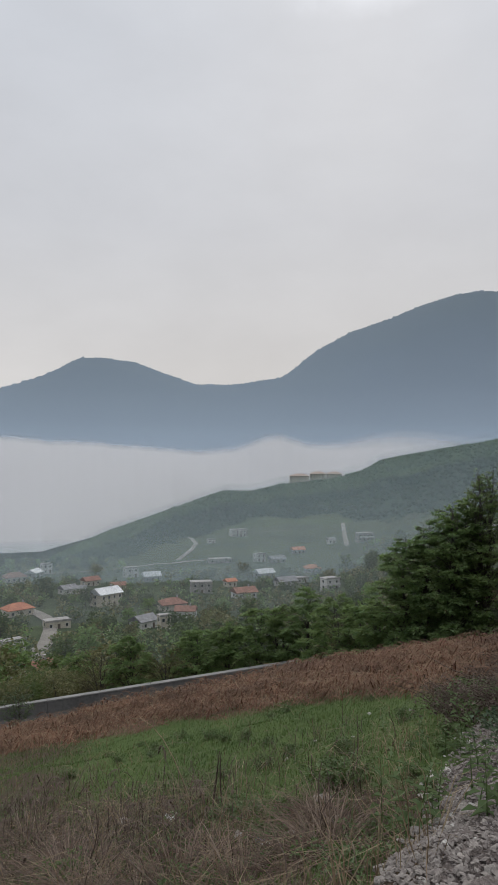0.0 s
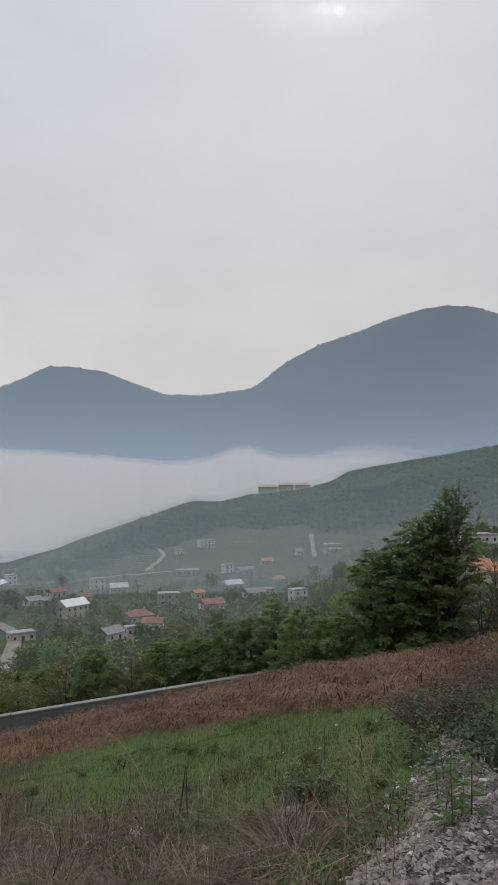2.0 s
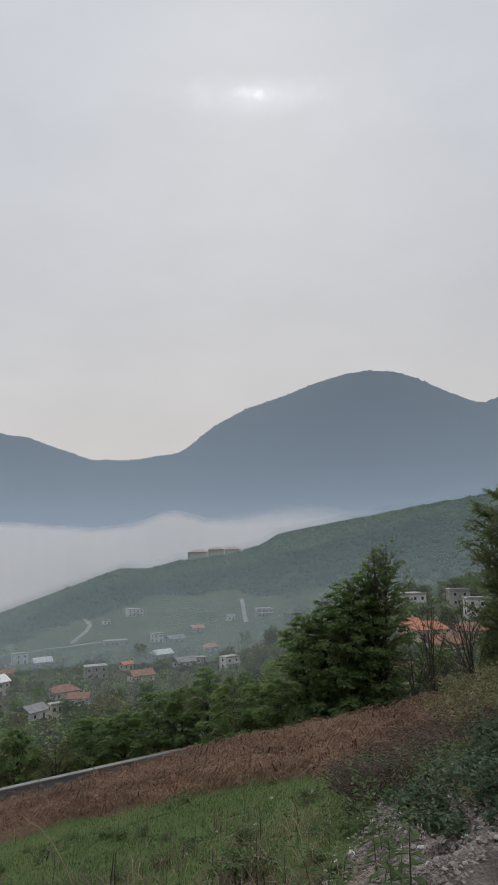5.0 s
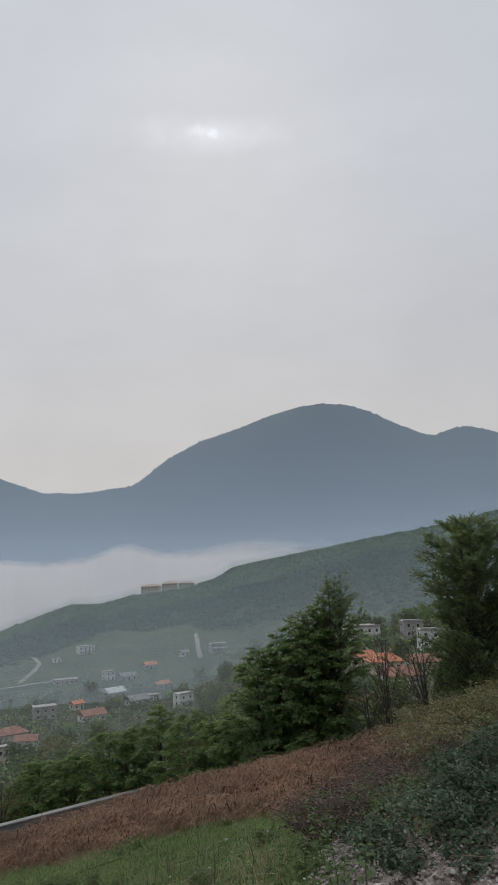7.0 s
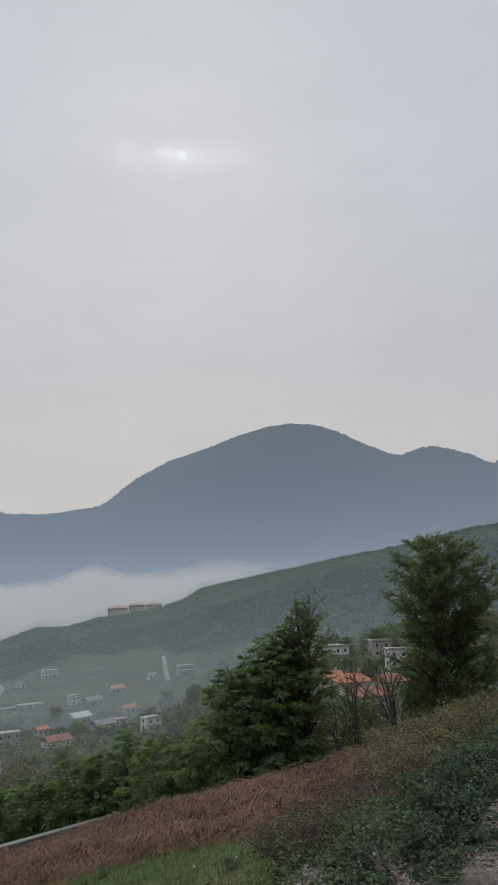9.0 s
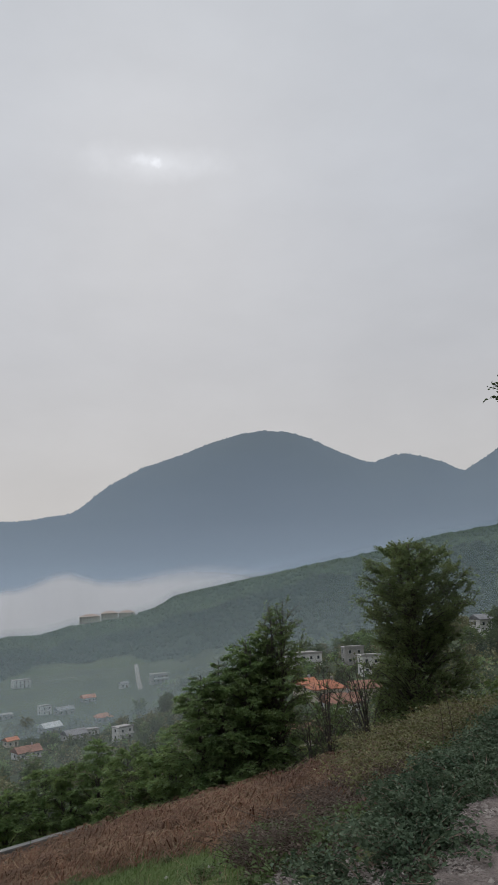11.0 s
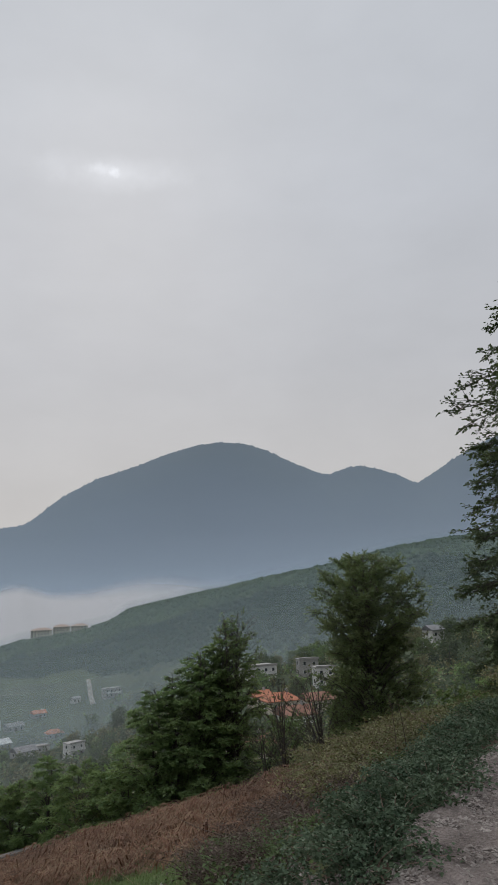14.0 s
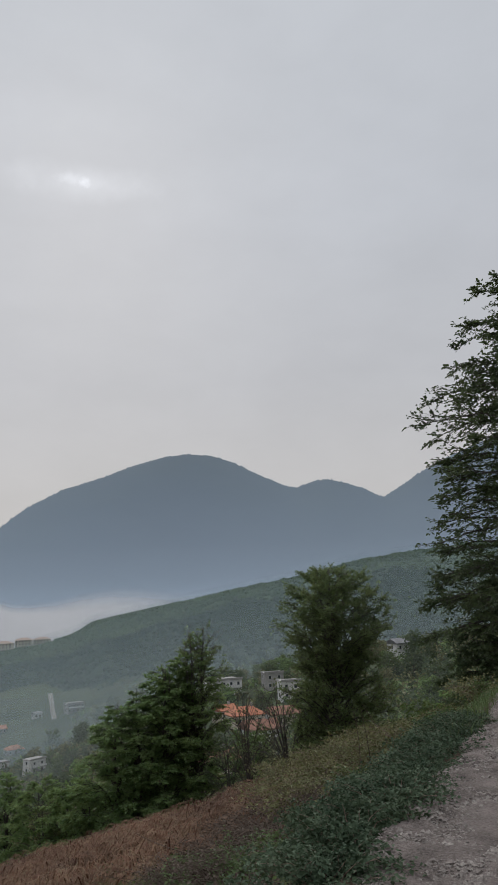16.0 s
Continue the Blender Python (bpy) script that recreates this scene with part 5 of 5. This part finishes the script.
blades("dry_stalks", scatter(6000, -25, 15, 2.9, 8, lambda x, y, a, r: 0.3 + 0.5 * wave(x, y, 1.7, 6), 9), 0.34, 0.005, M["straw"], "thin pale straw stalks near the track", "grass", 10, 1.8, 0.6)
fronds("dead_bracken", scatter(500, -25, -3, 3.4, 10, lambda x, y, a, r: 0.3 + 0.5 * wave(x, y, 1.5, 4), 5), 0.3, M["twig"], "dead brown stalks and weeds near the track", "bracken", 5)

# fresh bracken-and-grass verge beside the far end of the track
gg = np.random.default_rng(21)
u, s = gg.uniform(9, 30, 14000), gg.uniform(-0.15, 2.6, 14000)
x, y = by_track(u, s)
blades("verge_grass", np.stack([x, y, land(x, y)], -1), 0.2, 0.012, M["weed"], "lush green verge beside the track", "grass", 6, 0.8)


def spray(n, radius, height, leaf, mat, seed, stems=24, twig=0.004):
    """Stems arching from one root and the leaves along them: verts and faces of both."""
    g = np.random.default_rng(seed)
    paths, rads, P, A = [], [], [], []
    for i in range(stems):
        a = g.random() * 6.283
        q = np.linspace(0, 1, 6)
        R, H = radius * g.uniform(0.3, 1.0), height * g.uniform(0.6, 1.3)
        o = np.array([math.cos(a), math.sin(a), 0]) * radius * g.uniform(0, 0.5)
        p = o + np.stack([np.cos(a) * R * q, np.sin(a) * R * q, H * q * (1.9 - 1.3 * q)], -1) + g.normal(0, 0.03 * radius, (6, 3)) * q[:, None]
        paths.append(p)
        rads.append(twig * (1.1 - q))
        m = n // stems
        f = g.uniform(0.15, 1.0, m)
        P.append(np.stack([np.interp(f, q, p[:, c]) for c in range(3)], -1) + g.normal(0, leaf * 0.7, (m, 3)))
        b = g.random(m) * 6.283
        A.append(np.stack([np.cos(b), np.sin(b), g.normal(-0.1, 0.4, m)], -1))
    P, A = np.concatenate(P), np.concatenate(A)
    P[:, 2] = np.abs(P[:, 2])
    k = len(P)
    up = np.stack([g.normal(0, 0.45, k), g.normal(0, 0.45, k), np.ones(k)], -1)
    L = leaf * g.uniform(0.6, 1.3, k)
    return tubes(paths, rads, 4), leaf_mesh(P, A, up, L, L * 0.72)


def bush(name, label, category, group, n, radius, height, leaf, mat, seed, stems=24, twig=0.004, wood="dead_stem"):
    ob = empty(name, Matrix.Identity(4), label, category, group)
    (sv, sf), (lv, lf) = spray(n, radius, height, leaf, mat, seed, stems, twig)
    tagged(raw("stem_tangle", sv, sf, M[wood], ob), kind="stuff")
    tagged(raw("foliage", lv, lf, mat, ob), kind="stuff")
    return ob


def plant_all(protos, places, g, low=0.8, high=1.25):
    """Stands the prototypes at the first places and copies at the rest."""
    for i, p in enumerate(places):
        m = Matrix.Translation(p) @ pose(0, 0, 0, 0, 0, g.uniform(0, 360))
        if i < len(protos):
            protos[i].matrix_basis = m
        else:
            c = copy_thing(protos[i % len(protos)], m)
            k = g.uniform(low, high)
            c.scale = (k, k, k * g.uniform(0.85, 1.15))


g = np.random.default_rng(31)


def on_land(x, y):
    return Vector((x, y, land_z(x, y)))


# brambles along the edge of the track
brambles = [bush("bramble_bush", "low bluish-green bramble thicket at the track's edge", "bush", "brambles by the track", 2600, 0.42, 0.2, 0.034, M["bramble"], 90 + k, 44) for k in range(3)]
plant_all(brambles, [on_land(*by_track(u + g.normal(0, 0.1), s + g.normal(0, 0.06))) for u in np.arange(4.1, 13.6, 0.42) for s in np.arange(0.2, 1.4, 0.34) if s < min(0.21 + 0.34 * (u - 4.1), 1.2 + 0.03 * u) and (u < 10.5 or s > 0.6)], g, 0.7, 1.15)
# dark tangle of dead stems on the bank beyond them
heaps = [bush("dead_bramble_tangle", "dark tangle of dead bramble stems with few leaves", "bush", "dead brambles", 700, 0.7, 0.28, 0.042, M["twig"], 100 + k, 150, 0.005, "twig") for k in range(2)]
plant_all(heaps, [on_land(*by_track(u + g.normal(0, 0.15), s + g.normal(0, 0.15))) for u in np.arange(7.0, 12.4, 0.6) for s in (2.0, 2.5, 3.0) if s > 1.9 and (u > 8 or s < 2.9)], g, 0.6, 1.0)
piles = [bush("dead_stem_pile", "low pile of broken dry stems and straw", "stems", "dry stem piles", 40, 0.55, 0.16, 0.03, M["twig"], 105 + k, 130, 0.0035) for k in range(2)]
plant_all(piles, [at(5.4, 5.0), at(6.4, 4.7), at(4.0, 4.6), at(-9.8, 7.2), at(-3.0, 5.2), at(-14.0, 5.4), at(-0.5, 4.4), at(6.9, 5.3), at(5.9, 5.5)] + [Vector(p) for p in scatter(18, -21, 8, 4.2, 7.6, lambda x, y, a, r: 1.1 - 0.09 * (a + 12) + 0 * r, 58)], g, 0.6, 1.1)
olive = [bush("bramble_bush", "olive-brown bramble with small leaves and dead stems", "bush", "brambles on the slope", 900, 0.8, 0.36, 0.05, M["scrub"], 110 + k, 60) for k in range(2)]
plant_all(olive, [on_land(*by_track(u + g.normal(0, 0.4), s + g.normal(0, 0.3))) for u in np.arange(8.6, 20, 0.75) for s in (0.9, 1.8, 2.6, 3.4, 4.4) if u > 9.8 + 1.2 * abs(s - 1.8)] + [Vector(p) for p in scatter(20, 27, 34, 12.5, 16.5, None, 88)], g)


def nettle(seed, height, leaf, pairs):
    """An upright weed: a stem with opposite pairs of toothed, drooping leaves."""
    gg = np.random.default_rng(seed)
    ob = empty("nettle", Matrix.Identity(4), "upright green nettle with pointed drooping leaves", "weed", "nettles by the track")
    q = np.linspace(0, 1, 6)
    bend = gg.normal(0, 0.06, 2)
    p = np.stack([bend[0] * q * q, bend[1] * q * q, height * q], -1)
    v, f = tubes([p], [0.005 * (1.2 - q)], 5)
    raw("stem", v, f, M["weed"], ob)
    P, A, L = [], [], []
    for i in range(pairs):
        t = 0.22 + 0.78 * i / (pairs - 1)
        o = [np.interp(t, q, p[:, c]) for c in range(3)]
        for k in range(2):
            a = i * 1.571 + k * 3.1416 + gg.normal(0, 0.2)
            P.append(o)
            A.append((math.cos(a), math.sin(a), gg.normal(-0.35, 0.2) + 0.6 * t))
            L.append(leaf * (1.15 - 0.75 * t))
    P, A, L = np.array(P), np.array(A), np.array(L)
    for i in range(len(P)):
        v, f = leaf_mesh(P[i:i + 1], A[i:i + 1], np.array([[0, 0, 1.0]]), L[i:i + 1], L[i:i + 1] * 0.55)
        raw("leaf", v, f, M["weed"], ob)
    return ob


nets = [nettle(120, 0.42, 0.12, 7), nettle(121, 0.34, 0.10, 6), nettle(122, 0.5, 0.13, 8)]
places = [at(a, r) for a, r in ((13.3, 4.1), (14.2, 4.3), (12.6, 4.2), (18.2, 3.4), (18.9, 3.6), (17.6, 3.5), (19.6, 3.5), (15.2, 6.6), (16.4, 7.2), (13.6, 7.0), (17.2, 8.2), (18.8, 8.4), (20.2, 8.6), (19.6, 8.9), (20.7, 8.8), (20.3, 9.0))]
places += [Vector(p) for p in scatter(12, 8, 19, 4.6, 8.5, None, 55)]
plant_all(nets, places, g, 0.6, 1.1)
weeds = [bush("weed_clump", "clump of fresh green weeds in the grass", "weed", "weeds in the grass", 300, 0.20, 0.20, 0.045, M["weed"], 130 + k, 18) for k in range(3)]
places = [at(7.0, 6.1), at(7.8, 6.3), at(6.3, 6.3), at(20.2, 8.7), at(20.8, 8.4), at(19.4, 8.5)]
places += [Vector(p) for p in scatter(90, -22, 19, 3.9, 12.5, lambda x, y, a, r: 0.4 + 0.6 * wave(x, y, 1.2, 9), 56, 0.8)]
plant_all(weeds, places, g, 0.35, 0.8)
plant_all([copy_thing(weeds[0], Matrix.Identity(4))], [on_land(*by_track(g.uniform(10.5, 24), g.uniform(0.3, 2.4))) for _ in range(34)], g, 1.0, 1.9)
plant_all([copy_thing(weeds[2], Matrix.Identity(4))], [at(a, r) for a, r in ((19.6, 7.9), (20.3, 8.1), (21.0, 7.9), (20.0, 7.5), (20.8, 7.6), (21.6, 8.2))], g, 0.75, 1.1)
plant_all([copy_thing(weeds[1], Matrix.Identity(4))], [at(a, r) for a, r in zip(g.uniform(17, 24, 16), g.uniform(7.6, 10, 16))], g, 0.7, 1.3)
grounders = [bush("leafy_weed", "low sprawling weed with small grey-green leaves", "weed", "low weeds by the track", 260, 0.22, 0.10, 0.032, M["weed"], 140 + k, 16) for k in range(2)]
plant_all(grounders, [Vector(p) for p in scatter(22, -18, 10, 3.4, 5.6, None, 57)], g, 0.6, 1.2)


def stick(name, a, b, r0, label, bow=0.04, mat="twig", parts=7):
    a, b = Vector(a), Vector(b)
    q = np.linspace(0, 1, parts)
    gg = np.random.default_rng(int(abs(a.x) * 1000) + 3)
    side = np.array([gg.normal(), gg.normal(), gg.normal()]) * bow
    p = np.array([a.lerp(b, t)[:] for t in q]) + side * (q * (1 - q) * 4)[:, None]
    v, f = tubes([p], [r0 * (1.1 - 0.75 * q)], 5)
    return tagged(raw(name, v, f, M[mat], smooth=True), label, "stick", "dry sticks on the slope")


b = at(-2.95, 6.5)
stick("stake", b, b + Vector((0.07, 0.0, 0.56)), 0.011, "thin dark upright stalk standing in the grass", 0.01)
stick("stake", b + Vector((0.10, 0.02, 0.02)), b + Vector((0.085, 0.0, 0.55)), 0.009, "thin dark upright stalk standing in the grass", 0.015)
b = at(-4.06, 6.3)
stick("dry_stem", b, b + Vector((-0.75, 1.0, 0.55)), 0.006, "long dry bramble stem arching over the grass", 0.12, "straw")
for a, r, dx, dy, dz, rad in ((-7.5, 6.0, 0.55, 0.3, 0.25, 0.006), (5.6, 5.2, 0.06, 0.05, 0.42, 0.008), (6.4, 5.2, -0.05, 0.1, 0.45, 0.007), (6.0, 5.0, 0.16, 0.0, 0.4, 0.007), (4.0, 4.9, 0.7, 0.1, 0.12, 0.007),
                              (2.5, 5.2, 0.6, -0.3, 0.1, 0.008), (-2.0, 5.0, 0.9, 0.2, 0.06, 0.006), (-13, 5.6, 0.1, 0.0, 0.5, 0.006), (-16, 6.4, -0.1, 0.1, 0.5, 0.005), (-10.5, 7.2, 0.05, 0.0, 0.5, 0.005),
                              (8.5, 6.9, 0.0, 0.0, 0.5, 0.006), (10.6, 7.3, 0.04, 0.0, 0.4, 0.007), (19.5, 9.6, -0.9, 0.5, 0.3, 0.008), (26.2, 8.8, 0.25, 0.2, 0.5, 0.012), (29.6, 11.6, 0.05, 0.0, 1.2, 0.009),
                              (30.8, 11.8, -0.1, 0.0, 1.1, 0.009), (33.5, 12.4, -0.5, 0.4, 0.9, 0.011), (31.8, 13.6, 0.9, -0.2, 0.5, 0.012), (-18.5, 7.0, 0.06, 0.0, 0.45, 0.005), (-6.8, 8.2, 0.03, 0.0, 0.45, 0.005)):
    b = at(a, r)
    stick("dry_stem", b, b + Vector((dx, dy, dz)), rad, "dry brown stalk rising from the weeds", 0.06)


# ---- stones ----
def stone_mesh(seed, rough_=0.28, sub=2):
    bm = bmesh.new()
    bmesh.ops.create_icosphere(bm, subdivisions=sub, radius=1.0)
    gg = random.Random(seed)
    sh = Vector((gg.uniform(0.8, 1.3), gg.uniform(0.7, 1.0), gg.uniform(0.5, 0.75)))
    cuts = [(Vector((gg.gauss(0, 1), gg.gauss(0, 1), gg.gauss(0, 1))).normalized(), gg.uniform(0.38, 0.72)) for _ in range(9)]
    for v in bm.verts:
        n = v.co.normalized()
        v.co = n * (1 + rough_ * 0.4 * noise.noise(n * 1.7 + Vector((seed, 0, 0))))
        for d, c in cuts:
            over = v.co.dot(d) - c
            if over > 0:
                v.co -= d * over
        v.co = Vector((v.co.x * sh.x, v.co.y * sh.y, v.co.z * sh.z))
    me = bpy.data.meshes.new("stone")
    bm.to_mesh(me)
    bm.free()
    return me


stones = [stone_mesh(k) for k in range(7)]
pale = [stone_mesh(k + 20) for k in range(4)]
for me in stones:
    me.materials.append(M["stone"])
for me in pale:
    me.materials.append(M["pale_stone"])


def put_stone(p, size, light, k, label):
    ob = new("stone", (pale if light else stones)[k % (4 if light else 7)])
    gg = random.Random(k * 7 + 1)
    ob.matrix_basis = Matrix.Translation(p + Vector((0, 0, size * 0.22))) @ pose(0, 0, 0, gg.uniform(-25, 25), gg.uniform(-25, 25), gg.uniform(0, 360)) @ Matrix.Diagonal((size, size, size, 1))
    tagged(ob, label, "stone", "loose stones")


n_ = 0
for a, r, sz, lt in ((-0.85, 5.5, 0.075, 1), (5.74, 5.9, 0.13, 0), (6.54, 5.4, 0.10, 0), (-6.05, 6.8, 0.085, 1), (-5.0, 7.3, 0.05, 1), (-9.7, 7.0, 0.09, 0), (17.7, 7.4, 0.10, 1), (18.2, 6.9, 0.09, 1), (18.9, 6.5, 0.07, 1),
                     (15.4, 6.1, 0.10, 1), (13.97, 5.5, 0.11, 1), (15.84, 3.9, 0.075, 0), (17.7, 21.9, 0.14, 1), (18.4, 21.7, 0.09, 1), (18.4, 7.9, 0.11, 0), (12.6, 9.4, 0.05, 1), (3.0, 8.3, 0.06, 1), (5.2, 9.1, 0.05, 1), (-2.0, 8.0, 0.06, 0),
                     (8.2, 8.6, 0.05, 1), (16.9, 6.6, 0.08, 0), (19.6, 7.2, 0.09, 1), (21.0, 7.0, 0.08, 1), (22.5, 7.1, 0.07, 0), (9.5, 10.2, 0.05, 1), (3.4, 5.3, 0.06, 1), (-12, 5.4, 0.05, 1), (20.3, 7.7, 0.10, 1), (21.4, 7.6, 0.09, 0)):
    put_stone(at(a, r), sz * 0.72, lt, n_, "pale weathered limestone lying in the grass" if lt else "grey-brown rough stone half sunk in soil")
    n_ += 1
# spoil of broken stone down the bank below the track
for k in range(260):
    u = g.uniform(2.2, 7.1)
    lo, hi = spoil(u)
    s = g.uniform(lo, hi + 0.1)
    x, y = by_track(u, s)
    put_stone(Vector((x, y, land_z(x, y) + 0.035)), g.uniform(0.012, 0.034) * (1.7 if g.random() < 0.12 else 1), g.random() < 0.3, n_, "broken limestone rubble on the bank")
    n_ += 1


def gravel(name, x, y, z, size, mat, label, seed):
    bv = np.array([(1, 0.2, 0.1), (-1, 0, -0.1), (0, 1, 0.2), (0.2, -1, 0), (0.3, 0.2, 1), (0, 0, -1)], float)
    bf = np.array([(0, 2, 4), (2, 1, 4), (1, 3, 4), (3, 0, 4), (2, 0, 5), (1, 2, 5), (3, 1, 5), (0, 3, 5)])
    gg = np.random.default_rng(seed)
    n = len(x)
    p = bv[None] * gg.uniform(0.6, 1.25, (n, len(bv), 1)) * np.stack([gg.uniform(0.8, 1.3, n), gg.uniform(0.7, 1.2, n), gg.uniform(0.45, 0.8, n)], -1)[:, None]
    turn, tip = gg.random((n, 1)) * 6.28, gg.uniform(-0.6, 0.6, (n, 1))
    px, py, pz = p[..., 0], p[..., 1] * np.cos(tip) - p[..., 2] * np.sin(tip), p[..., 1] * np.sin(tip) + p[..., 2] * np.cos(tip)
    p = np.stack([px * np.cos(turn) - py * np.sin(turn), px * np.sin(turn) + py * np.cos(turn), pz], -1)
    p = p * size[:, None, None] + np.stack([x, y, z], -1)[:, None]
    f = bf[None] + (np.arange(n) * len(bv))[:, None, None]
    return tagged(raw(name, p.reshape(-1, 3), f.reshape(-1, 3), mat), label, "gravel", kind="stuff")


u, s = 1.5 + 20.5 * g.random(60000) ** 1.5, g.uniform(-4, 0.05, 60000)
s = np.where(g.random(60000) < 0.65, g.uniform(-1.6, 0.06, 60000), s)
x, y = by_track(u, s)
gravel("gravel", x, y, 0.045 + 0.022 * wave(x, y, 2.0, 1) - 0.5 * smooth((s + 0.12 + 0.10 * wave(x, y, 1.6, 5)) / 0.35), g.uniform(0.006, 0.02, 60000) * np.where(g.random(60000) < 0.06, 1.9, 1), M["stone"], "loose crushed stone on the track", 60)
u = g.uniform(1.6, 7.1, 6000)
s = spoil(u)[0] + (spoil(u)[1] - spoil(u)[0]) * g.random(6000)
x, y = by_track(u, s)
gravel("rubble", x, y, land(x, y) + 0.045 + 0.03 * wave(x, y, 4.0, 2), g.uniform(0.005, 0.02, 6000), M["stone"], "small broken stones spilling down the bank", 61)


# ---- litter ----
def scrap(name, p, size, mat, label, seed):
    gg = np.random.default_rng(seed)
    n = 5
    xs, ys = np.meshgrid(np.linspace(-1, 1, n), np.linspace(-0.7, 0.7, n), indexing="ij")
    z = 0.35 + gg.normal(0, 0.16, (n, n))
    v = np.stack([xs + gg.normal(0, 0.12, (n, n)), ys + gg.normal(0, 0.12, (n, n)), z], -1).reshape(-1, 3) * size
    i = np.arange(n - 1)[:, None] * n + np.arange(n - 1)[None, :]
    ob = raw(name, v, np.stack([i, i + n, i + n + 1, i + 1], -1).reshape(-1, 4), mat)
    mod = ob.modifiers.new("thick", "SOLIDIFY")
    mod.thickness = size * 0.12
    ob.matrix_basis = Matrix.Translation(p)
    return tagged(ob, label, "litter")


scrap("plastic_scrap", at(0.85, 5.3), 0.035, M["litter_blue"], "small blue plastic scrap in the weeds", 3)
scrap("plastic_scrap", at(1.3, 5.25), 0.035, M["litter_white"], "small white plastic scrap in the weeds", 4)
scrap("plastic_scrap", at(-6.2, 6.7), 0.07, M["litter_white"], "crumpled white plastic bag on the grass", 5)
